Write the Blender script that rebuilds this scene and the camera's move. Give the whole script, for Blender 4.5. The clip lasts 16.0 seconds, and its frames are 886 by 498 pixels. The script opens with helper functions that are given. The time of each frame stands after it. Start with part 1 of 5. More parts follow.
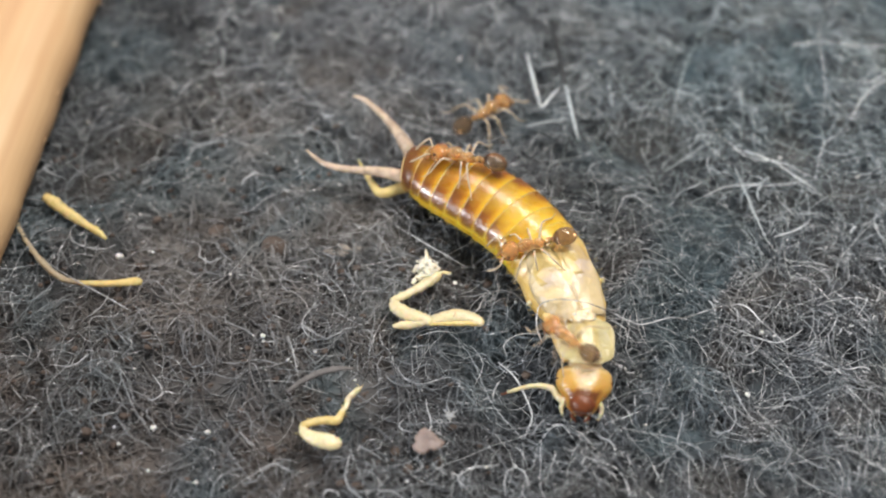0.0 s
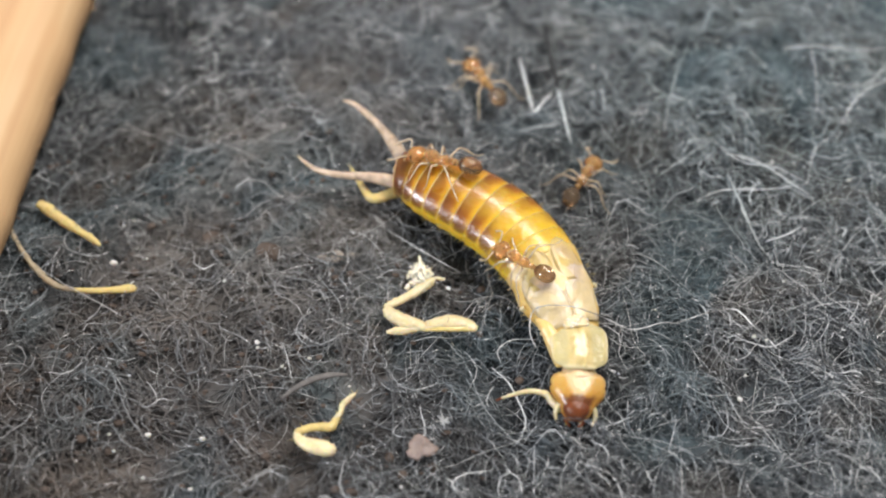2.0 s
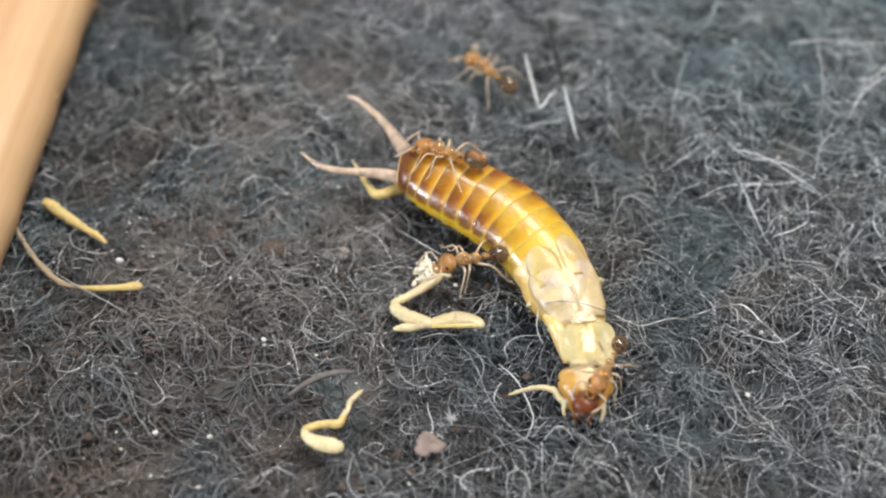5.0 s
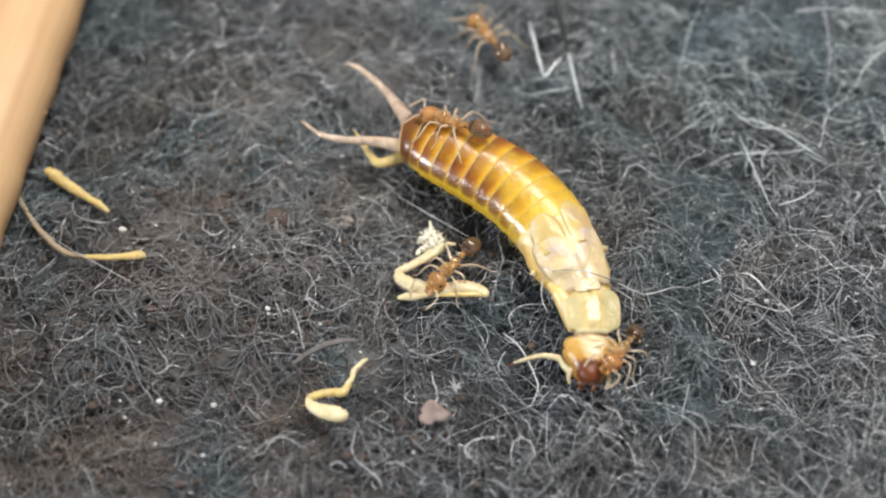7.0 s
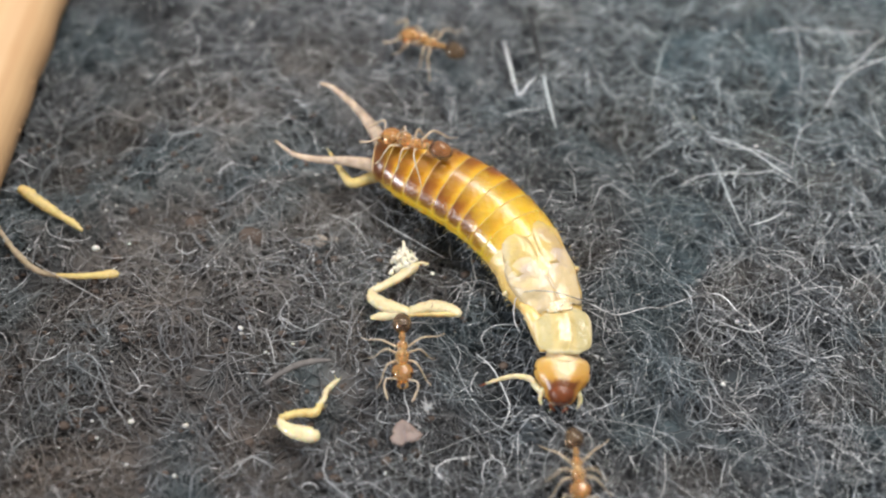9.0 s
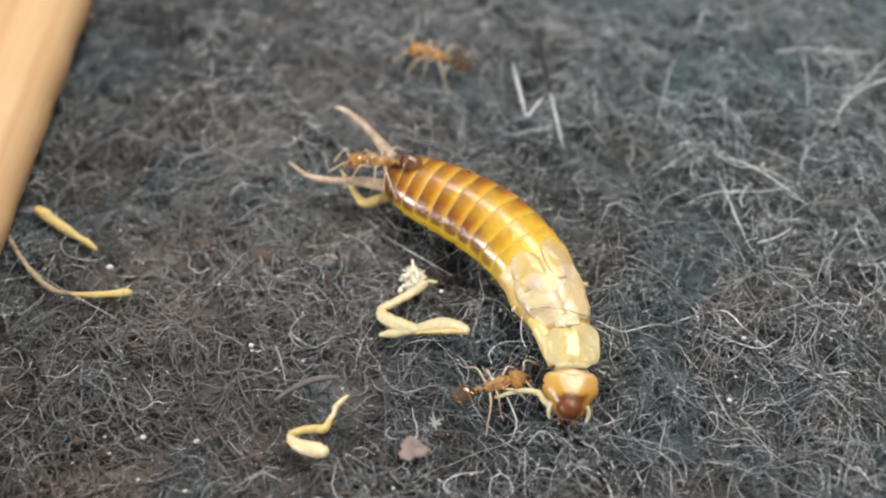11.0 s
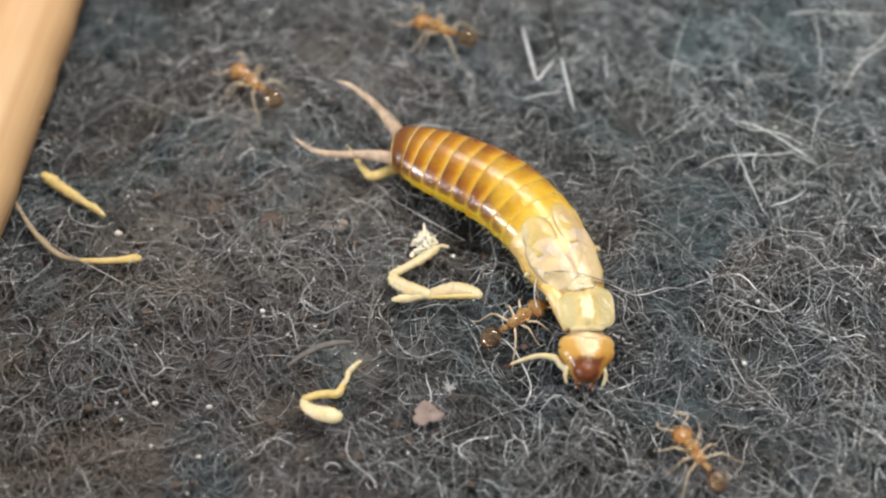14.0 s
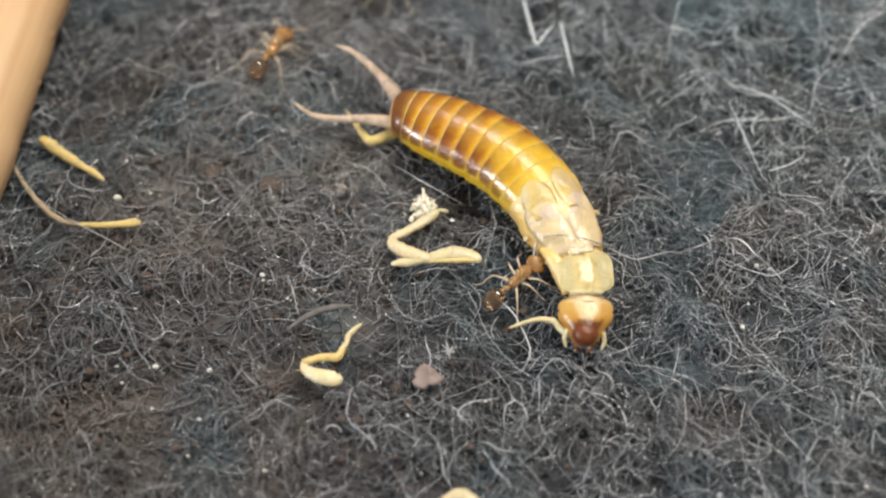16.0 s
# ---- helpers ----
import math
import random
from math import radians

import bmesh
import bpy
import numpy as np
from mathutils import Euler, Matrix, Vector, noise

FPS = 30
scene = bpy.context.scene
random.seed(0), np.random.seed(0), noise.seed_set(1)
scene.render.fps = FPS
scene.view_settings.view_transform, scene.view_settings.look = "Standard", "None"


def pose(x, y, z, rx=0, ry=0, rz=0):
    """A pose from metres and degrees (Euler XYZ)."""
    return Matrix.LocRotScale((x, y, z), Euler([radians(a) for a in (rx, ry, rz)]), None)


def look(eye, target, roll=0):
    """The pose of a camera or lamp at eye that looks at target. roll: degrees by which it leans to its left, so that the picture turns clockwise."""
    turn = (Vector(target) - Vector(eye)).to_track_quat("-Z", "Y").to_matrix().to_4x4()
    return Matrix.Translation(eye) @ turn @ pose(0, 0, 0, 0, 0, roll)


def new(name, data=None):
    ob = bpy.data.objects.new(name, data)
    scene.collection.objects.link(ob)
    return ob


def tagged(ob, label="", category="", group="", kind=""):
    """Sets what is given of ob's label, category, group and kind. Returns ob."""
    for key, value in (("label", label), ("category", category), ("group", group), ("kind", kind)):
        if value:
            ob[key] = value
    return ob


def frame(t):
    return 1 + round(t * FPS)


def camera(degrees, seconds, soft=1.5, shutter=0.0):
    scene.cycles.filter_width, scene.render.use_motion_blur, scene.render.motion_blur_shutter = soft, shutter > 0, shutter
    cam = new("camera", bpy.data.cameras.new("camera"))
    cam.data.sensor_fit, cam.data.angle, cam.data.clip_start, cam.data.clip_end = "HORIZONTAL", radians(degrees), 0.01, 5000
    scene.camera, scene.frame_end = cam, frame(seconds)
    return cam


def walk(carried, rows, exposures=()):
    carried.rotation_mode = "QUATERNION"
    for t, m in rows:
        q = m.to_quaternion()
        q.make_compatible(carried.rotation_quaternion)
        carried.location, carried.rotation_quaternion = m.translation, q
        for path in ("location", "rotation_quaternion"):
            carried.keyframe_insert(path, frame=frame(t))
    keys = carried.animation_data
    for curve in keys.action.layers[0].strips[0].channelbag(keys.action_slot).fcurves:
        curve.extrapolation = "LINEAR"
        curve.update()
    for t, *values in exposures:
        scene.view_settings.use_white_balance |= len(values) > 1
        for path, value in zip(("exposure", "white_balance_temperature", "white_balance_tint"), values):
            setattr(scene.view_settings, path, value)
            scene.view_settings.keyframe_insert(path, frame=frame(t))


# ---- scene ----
MM = 0.001
DEGREES = 40.0
cam = camera(DEGREES, 16.0, soft=2.2, shutter=0.5)


def mm_pose(x, y, z, rx=0, ry=0, rz=0):
    """A pose from millimetres and degrees."""
    return pose(x * MM, y * MM, z * MM, rx, ry, rz)


walk(cam, [
    (0.0, mm_pose(-0.109, -29.111, 38.839, 36.756, 0.064, 0.105)),
    (0.5, mm_pose(0.019, -28.872, 39.239, 36.267, 0.237, -0.036)),
    (1.0, mm_pose(-0.076, -28.926, 39.059, 36.400, -0.087, -0.283)),
    (1.5, mm_pose(-0.240, -28.915, 39.103, 36.401, 0.063, -0.173)),
    (2.0, mm_pose(-0.025, -28.887, 39.194, 36.553, 0.029, -0.197)),
    (2.5, mm_pose(0.157, -28.796, 39.208, 36.234, -0.185, -0.379)),
    (3.0, mm_pose(-0.258, -28.542, 39.302, 36.217, 0.365, -0.189)),
    (3.5, mm_pose(-0.250, -28.870, 39.232, 36.805, 0.354, -0.243)),
    (4.0, mm_pose(-0.254, -28.724, 39.226, 36.453, 0.154, -0.298)),
    (6.3, mm_pose(-0.238, -28.879, 38.975, 36.269, 0.278, -0.357)),
    (6.5, mm_pose(-0.405, -28.857, 38.942, 36.173, 0.457, -0.238)),
    (7.0, mm_pose(-0.346, -28.899, 38.839, 35.183, 0.254, -0.307)),
    (7.5, mm_pose(-0.095, -29.059, 38.646, 35.669, 0.578, -0.309)),
    (8.0, mm_pose(0.126, -29.102, 38.589, 35.738, 0.438, -0.458)),
    (8.5, mm_pose(0.096, -28.913, 38.743, 35.417, 0.308, -0.476)),
    (9.0, mm_pose(0.079, -28.532, 39.308, 35.421, -0.451, -0.611)),
    (9.5, mm_pose(0.942, -28.638, 39.412, 36.048, -0.182, -0.422)),
    (9.7, mm_pose(0.568, -28.709, 39.603, 36.548, 0.447, -0.076)),
    (11.8, mm_pose(0.583, -29.185, 39.490, 36.636, 0.402, -0.218)),
    (12.0, mm_pose(0.387, -29.105, 39.232, 36.087, 0.312, -0.263)),
    (12.5, mm_pose(0.523, -29.234, 39.257, 35.776, 0.337, -0.480)),
    (13.0, mm_pose(0.150, -29.042, 39.360, 35.592, 0.148, -0.499)),
    (13.5, mm_pose(-0.361, -28.984, 39.418, 35.761, 0.499, -0.394)),
    (14.0, mm_pose(-0.148, -29.197, 39.055, 35.430, 0.341, -0.529)),
    (14.5, mm_pose(-0.178, -29.319, 39.094, 35.465, 0.231, -0.676)),
    (15.0, mm_pose(-0.188, -29.372, 38.956, 34.803, 0.216, -0.634)),
    (15.5, mm_pose(-0.070, -29.347, 39.033, 34.725, 0.267, -0.628)),
    (16.0, mm_pose(-0.312, -29.459, 38.944, 34.087, 0.145, -0.648)),
], exposures=[(0.0, 0.04, 6250, 11), (9.5, 0.05, 6250, 11), (11.8, -0.06, 6520, 11), (16.0, -0.05, 6520, 11)])
cam.data.dof.use_dof = True
cam.data.dof.focus_distance = 46.0 * MM
cam.data.dof.aperture_fstop = 37.0

# ---- light: a lit room, and a tube lamp and a twin-spot lamp over the cloth ----
world = bpy.data.worlds.new("world")
scene.world = world
world.use_nodes = True
world.node_tree.nodes["Background"].inputs["Color"].default_value = (0.98, 0.985, 1.0, 1)
world.node_tree.nodes["Background"].inputs["Strength"].default_value = 0.27


def area_lamp(name, eye, target, size_x, size_y, watts, colour):
    data = bpy.data.lights.new(name, "AREA")
    data.shape, data.size, data.size_y = "RECTANGLE", size_x * MM, size_y * MM
    data.energy, data.color = watts, colour
    ob = new(name, data)
    ob.matrix_world = look([c * MM for c in eye], [c * MM for c in target])
    return ob


area_lamp("lamp_tube", (64, 92, 214), (3, -2, 0), 240, 26, 0.61, (1.0, 0.93, 0.84))
area_lamp("lamp_spot", (30, 2, 178), (3, -2, 0), 13, 13, 0.095, (1.0, 0.94, 0.86))
area_lamp("lamp_spot", (58, 2, 172), (3, -2, 0), 13, 13, 0.095, (1.0, 0.94, 0.86))
area_lamp("side_window", (-212, -92, 84), (0, 0, 0), 52, 40, 0.48, (0.96, 0.98, 1.0))


# ---- materials ----
class Mat:
    """A node material with short calls."""

    def __init__(self, name):
        self.m = bpy.data.materials.new(name)
        self.m.use_nodes = True
        self.t = self.m.node_tree
        self.b = self.t.nodes["Principled BSDF"]

    def n(self, kind, **sets):
        node = self.t.nodes.new(kind)
        for key, value in sets.items():
            if key == "scale":
                node.inputs["Scale"].default_value = value
            elif key == "detail":
                node.inputs["Detail"].default_value = value
        return node

    def link(self, a, b):
        self.t.links.new(a, b)

    def set(self, **values):
        for key, value in values.items():
            self.b.inputs[key.replace("_", " ").capitalize() if key in () else NAMES[key]].default_value = value
        return self

    def coords(self):
        return self.n("ShaderNodeTexCoord").outputs["Object"]

    def noise(self, scale, detail=3.0, vector=None, stretch=None):
        node = self.n("ShaderNodeTexNoise", scale=scale, detail=detail)
        v = vector or self.coords()
        if stretch:
            m = self.n("ShaderNodeMapping")
            m.inputs["Scale"].default_value = stretch
            self.link(v, m.inputs["Vector"])
            v = m.outputs["Vector"]
        self.link(v, node.inputs["Vector"])
        return node.outputs["Fac"]

    def ramp(self, fac, stops):
        node = self.n("ShaderNodeValToRGB")
        el = node.color_ramp.elements
        while len(el) < len(stops):
            el.new(0.5)
        for e, (p, c) in zip(el, stops):
            e.position, e.color = p, (*c, 1)
        self.link(fac, node.inputs["Fac"])
        return node.outputs["Color"]

    def mix(self, fac, a, b, blend="MIX"):
        node = self.n("ShaderNodeMix")
        node.data_type, node.blend_type = "RGBA", blend
        for sock, v in ((node.inputs[0], fac), (node.inputs[6], a), (node.inputs[7], b)):
            if isinstance(v, (int, float)):
                sock.default_value = v
            elif isinstance(v, tuple):
                sock.default_value = (*v, 1)
            else:
                self.link(v, sock)
        return node.outputs[2]

    def math(self, op, a, b=0.0, clamp=False):
        node = self.n("ShaderNodeMath")
        node.operation, node.use_clamp = op, clamp
        for sock, v in zip(node.inputs, (a, b)):
            if isinstance(v, (int, float)):
                sock.default_value = v
            else:
                self.link(v, sock)
        return node.outputs[0]

    def span(self, v, lo, hi):
        """0 at lo to 1 at hi, smoothly."""
        node = self.n("ShaderNodeMapRange")
        node.interpolation_type = "SMOOTHSTEP"
        node.inputs["From Min"].default_value, node.inputs["From Max"].default_value = lo, hi
        self.link(v, node.inputs["Value"])
        return node.outputs["Result"]

    def place(self):
        """Along the segment, height on the girth, along the body."""
        a = self.n("ShaderNodeAttribute")
        a.attribute_name = "place"
        s = self.n("ShaderNodeSeparateXYZ")
        self.link(a.outputs["Vector"], s.inputs["Vector"])
        return s.outputs["X"], s.outputs["Y"], s.outputs["Z"]

    def colour(self, socket):
        self.link(socket, self.b.inputs["Base Color"])
        return self

    def bump(self, height, distance, strength=0.5):
        node = self.n("ShaderNodeBump")
        node.inputs["Strength"].default_value = strength
        node.inputs["Distance"].default_value = distance
        self.link(height, node.inputs["Height"])
        self.link(node.outputs["Normal"], self.b.inputs["Normal"])
        return self

    def island(self):
        return self.n("ShaderNodeNewGeometry").outputs["Random Per Island"]


NAMES = {"rough": "Roughness", "metal": "Metallic", "spec": "Specular IOR Level", "sss": "Subsurface Weight",
         "coat": "Coat Weight", "coat_rough": "Coat Roughness", "trans": "Transmission Weight", "ior": "IOR",
         "sss_scale": "Subsurface Scale", "sss_radius": "Subsurface Radius", "sheen": "Sheen Weight", "alpha": "Alpha"}


def felt_material(name, stops, rough, soil, spec=0.4, glints=0.0):
    m = Mat(name)
    c = m.ramp(m.island(), stops)
    patch = m.span(m.noise(190, 4), 0.47, 0.66)
    # soil is trodden into one side of the cloth
    side = m.n("ShaderNodeSeparateXYZ")
    m.link(m.coords(), side.inputs["Vector"])
    left = m.math("MULTIPLY", m.span(side.outputs["X"], 0.005, -0.008), m.span(side.outputs["Y"], 0.004, -0.003))
    dirt = m.math("MULTIPLY", left, m.math("ADD", 0.35, m.math("MULTIPLY", patch, 0.65)))
    c = m.mix(m.math("MULTIPLY", dirt, soil), c, (0.196, 0.160, 0.138))
    # a dry pale dusting beside the carcass
    dry = m.math("MULTIPLY", m.span(side.outputs["X"], 0.001, -0.004), m.span(side.outputs["X"], -0.018, -0.009))
    dry = m.math("MULTIPLY", dry, m.math("MULTIPLY", m.span(side.outputs["Y"], -0.007, -0.001), m.span(side.outputs["Y"], 0.014, 0.006)))
    dry = m.math("MULTIPLY", dry, m.span(m.noise(330, 4), 0.34, 0.62))
    c = m.mix(m.math("MULTIPLY", dry, 0.42), c, (0.33, 0.298, 0.265))
    warm = m.span(m.noise(240, 3), 0.50, 0.70)
    c = m.mix(m.math("MULTIPLY", warm, 0.26), c, (0.172, 0.140, 0.112))
    blue = m.math("MULTIPLY", m.span(m.noise(150, 3), 0.46, 0.64), m.span(m.noise(240, 3), 0.60, 0.50))
    c = m.mix(m.math("MULTIPLY", blue, 0.40), c, (0.110, 0.168, 0.192))
    # the clean side keeps more of its blue-green dye
    clean = m.math("MULTIPLY", m.span(side.outputs["X"], -0.002, 0.014), m.span(side.outputs["Y"], -0.004, 0.010))
    c = m.mix(m.math("MULTIPLY", clean, 0.55), c, (0.80, 1.0, 1.03), "MULTIPLY")
    # glints along the fibres, painted as bright spots in their colour
    glint = m.math("MULTIPLY", m.span(m.noise(2600, 2), 0.66, 0.76), glints)
    c = m.mix(glint, c, (0.84, 0.85, 0.84))
    return m.colour(c).set(rough=rough, spec=spec).m


def horn(name, base, rough=0.3, sss=0.25, mottle=0.25, spec=0.5, scale=3500, coat=0.0, trans=0.0, relief=0.02, ior=1.42):
    """Insect cuticle: slightly translucent, mottled."""
    m = Mat(name)
    n1, n2 = m.noise(scale, 3), m.noise(scale * 4, 2)
    dark = tuple(c * 0.68 for c in base)
    light = tuple(min(1, c * 1.25) for c in base)
    c = m.ramp(m.math("ADD", m.math("MULTIPLY", n1, 0.7), m.math("MULTIPLY", n2, 0.3)),
               [(0.5 - mottle, dark), (0.5, base), (0.5 + mottle, light)])
    m.colour(c).bump(m.math("ADD", n1, m.math("MULTIPLY", n2, 0.6)), relief * MM, 0.5)
    m.set(rough=rough, spec=spec, sss=sss, sss_scale=0.35 * MM, sss_radius=(1.0, 0.55, 0.2), coat=coat, coat_rough=0.06, trans=trans, ior=ior)
    return m.m


def abdomen_material():
    m = Mat("abdomen_cuticle")
    v, h, s = m.place()
    wob = m.math("MULTIPLY", m.math("SUBTRACT", m.noise(900, 3), 0.5), 0.5)
    hw = m.math("ADD", h, wob)
    vw = m.math("ADD", v, m.math("MULTIPLY", m.math("SUBTRACT", m.noise(1500, 3), 0.5), 0.26))
    yellow = m.ramp(m.noise(1600, 3), [(0.3, (0.60, 0.36, 0.015)), (0.6, (0.70, 0.46, 0.025)), (0.8, (0.76, 0.55, 0.08))])
    # each ring: amber in front, dark brown towards its hind edge
    brown = m.ramp(vw, [(0.10, (0.52, 0.235, 0.008)), (0.30, (0.43, 0.165, 0.006)), (0.55, (0.26, 0.086, 0.005)), (0.88, (0.17, 0.050, 0.006))])
    back = m.span(hw, 0.12, 0.42)
    tail = m.span(m.math("ADD", s, m.math("MULTIPLY", wob, 2.0)), 8.2, 4.6)
    band = m.math("ADD", 0.45, m.math("MULTIPLY", m.span(vw, 0.12, 0.50), 0.55))
    # further forward the brown keeps to a blotch on either side of the back
    crown = m.math("MULTIPLY", m.span(hw, 0.70, 0.98), m.math("ADD", 0.25, m.math("MULTIPLY", m.span(s, 2.6, 6.0), 0.75)))
    band = m.math("MULTIPLY", band, m.math("SUBTRACT", 1.0, m.math("MULTIPLY", crown, 0.6)))
    amount = m.math("MULTIPLY", m.math("MULTIPLY", back, tail), band, True)
    c = m.mix(amount, yellow, brown)
    spot = m.math("MULTIPLY", m.span(hw, 0.08, 0.22), m.span(hw, 0.60, 0.42))
    spot = m.math("MULTIPLY", spot, m.math("MULTIPLY", m.span(v, 0.10, 0.34), m.span(v, 0.92, 0.72)))
    c = m.mix(m.math("MULTIPLY", spot, m.math("MULTIPLY", m.span(s, 8.4, 5.2), 0.80)), c, (0.15, 0.055, 0.014))
    end = m.span(s, 1.25, 0.45)
    c = m.mix(m.math("MULTIPLY", end, 0.80), c, (0.105, 0.034, 0.010))
    # the thin pale rim of each ring
    edge = m.math("MULTIPLY", m.span(v, 0.905, 0.945), m.span(hw, 0.10, 0.5))
    c = m.mix(m.math("MULTIPLY", edge, m.math("ADD", 0.25, m.math("MULTIPLY", m.span(s, 4.6, 0.8), 0.55))), c, (0.84, 0.58, 0.30))
    front = m.span(s, 6.4, 8.4)
    c = m.mix(m.math("MULTIPLY", front, 0.50), c, (0.74, 0.58, 0.22))
    m.colour(c).bump(m.math("ADD", m.noise(5200, 3), m.math("MULTIPLY", m.noise(1400, 3), 1.6)), 0.05 * MM, 0.5)
    m.link(m.math("ADD", 0.16, m.math("MULTIPLY", m.noise(2300, 3), 0.30)), m.b.inputs["Roughness"])
    m.set(spec=0.42, sss=0.5, sss_scale=0.5 * MM, sss_radius=(1.0, 0.5, 0.08), coat=0.30, coat_rough=0.13)
    return m.m


def pale_material(name, base, grey, sss=0.4, veins=0.0):
    """Thin crumpled skin: cream, with grey-mauve panes and darker folds."""
    m = Mat(name)
    fold = m.n("ShaderNodeTexVoronoi", scale=760)
    fold.feature = "DISTANCE_TO_EDGE"
    bent = m.n("ShaderNodeVectorMath")
    bent.operation = "ADD"
    warp = m.n("ShaderNodeTexNoise", scale=900, detail=2)
    tiny = m.n("ShaderNodeVectorMath")
    tiny.operation = "SCALE"
    tiny.inputs["Scale"].default_value = 1.1 * MM
    m.link(m.coords(), warp.inputs["Vector"])
    m.link(warp.outputs["Color"], tiny.inputs[0])
    m.link(m.coords(), bent.inputs[0])
    m.link(tiny.outputs["Vector"], bent.inputs[1])
    m.link(bent.outputs["Vector"], fold.inputs["Vector"])
    n1 = m.noise(760, 4)
    c = m.mix(m.math("MULTIPLY", m.span(n1, 0.44, 0.62), 0.85), base, grey)
    c = m.mix(m.math("MULTIPLY", m.span(m.noise(620, 3), 0.50, 0.70), 0.40), c, (0.82, 0.73, 0.58))
    crease = m.span(fold.outputs["Distance"], 0.09, 0.0)
    c = m.mix(m.math("MULTIPLY", crease, veins), c, tuple(x * 0.55 for x in base))
    fine = m.noise(4200, 3)
    c = m.mix(m.math("MULTIPLY", fine, 0.30), c, tuple(x * 0.74 for x in base))
    relief = m.math("ADD", m.noise(1500, 5), m.math("MULTIPLY", m.span(fold.outputs["Distance"], 0.0, 0.30), 0.28))
    m.colour(c).bump(relief, 0.16 * MM, 0.85)
    m.link(m.math("ADD", 0.14, m.math("MULTIPLY", m.noise(1300, 4), 0.45)), m.b.inputs["Roughness"])
    m.set(spec=0.6, sss=sss, sss_scale=0.5 * MM, sss_radius=(1.0, 0.8, 0.45), coat=0.2, coat_rough=0.15)
    return m.m


def shield_material():
    m = Mat("pronotum_cuticle")
    v, h, s = m.place()
    ah = m.math("ABSOLUTE", h)
    rim = m.math("MAXIMUM", m.span(ah, 0.80, 0.97), m.span(m.math("ABSOLUTE", m.math("SUBTRACT", v, 0.5)), 0.40, 0.49))
    body = m.ramp(m.noise(1100, 3), [(0.35, (0.47, 0.37, 0.15)), (0.65, (0.65, 0.515, 0.245))])
    # clear side panes, a white crest down the middle
    pane = m.math("MULTIPLY", m.span(ah, 0.30, 0.48), m.span(ah, 0.90, 0.72))
    c = m.mix(m.math("MULTIPLY", pane, 0.7), body, (0.44, 0.39, 0.21))
    wob = m.math("ADD", ah, m.math("MULTIPLY", m.math("SUBTRACT", m.noise(2600, 3), 0.5), 0.42))
    mid = m.math("MULTIPLY", m.span(wob, 0.25, 0.12), m.math("MULTIPLY", m.span(v, 0.16, 0.34), m.span(v, 0.86, 0.70)))
    c = m.mix(m.math("MULTIPLY", mid, 0.85), c, (0.84, 0.73, 0.46))
    c = m.mix(m.math("MULTIPLY", rim, 0.75), c, (0.80, 0.69, 0.42))
    m.colour(c).bump(m.math("ADD", m.noise(1300, 4), m.math("MULTIPLY", m.noise(4200, 3), 0.4)), 0.16 * MM, 0.75)
    m.set(rough=0.26, spec=0.5, sss=0.3, sss_scale=0.4 * MM, sss_radius=(1.0, 0.8, 0.4), coat=0.2, coat_rough=0.12)
    return m.m


def head_material():
    m = Mat("head_cuticle")
    v, h, s = m.place()
    n = m.math("MULTIPLY", m.math("SUBTRACT", m.noise(1500, 3), 0.5), 0.35)
    vn, side = m.math("ADD", v, n), m.math("ABSOLUTE", h)
    c = m.ramp(vn, [(0.0, (0.52, 0.34, 0.14)), (0.14, (0.53, 0.335, 0.10)), (0.5, (0.47, 0.25, 0.045)), (0.9, (0.36, 0.165, 0.03))])
    # a pale wedge over the brow, amber cheeks, a dark muzzle
    pale = m.math("MULTIPLY", m.span(m.math("ADD", side, m.math("MULTIPLY", vn, 0.62)), 0.70, 0.44), m.span(v, 0.70, 0.56))
    c = m.mix(m.math("MULTIPLY", pale, 0.88), c, (0.62, 0.465, 0.255))
    line = m.math("MULTIPLY", m.span(m.math("ABSOLUTE", m.math("SUBTRACT", v, 0.12)), 0.05, 0.02), m.span(side, 0.85, 0.6))
    c = m.mix(m.math("MULTIPLY", line, 0.45), c, (0.66, 0.50, 0.28))
    dark = m.math("MULTIPLY", m.span(vn, 0.48, 0.60), m.span(m.math("ADD", side, m.math("MULTIPLY", n, 1.2)), 0.92, 0.60))
    c = m.mix(m.math("MULTIPLY", dark, 0.92), c, (0.115, 0.028, 0.008))
    m.colour(c).bump(m.math("ADD", m.noise(2200, 3), m.math("MULTIPLY", m.noise(7000, 2), 0.4)), 0.08 * MM, 0.6)
    m.set(rough=0.30, spec=0.42, sss=0.4, sss_scale=0.4 * MM, sss_radius=(1.0, 0.5, 0.15), coat=0.16, coat_rough=0.08)
    return m.m


def gaster_material():
    m = Mat("gaster_cuticle")
    v, h, s = m.place()
    n = m.math("MULTIPLY", m.math("SUBTRACT", m.noise(3000, 2), 0.5), 0.1)
    c = m.ramp(m.math("ADD", v, n), [(0.0, (0.22, 0.11, 0.045)), (0.3, (0.46, 0.31, 0.18)), (0.58, (0.34, 0.21, 0.105)),
                                     (0.64, (0.56, 0.39, 0.22)), (0.72, (0.14, 0.065, 0.028)), (1.0, (0.30, 0.17, 0.08))])
    m.colour(c).bump(m.noise(6000, 2), 0.04 * MM, 0.5).set(rough=0.05, spec=0.9, trans=0.85, ior=1.30, coat=1.0, coat_rough=0.04)
    return m.m


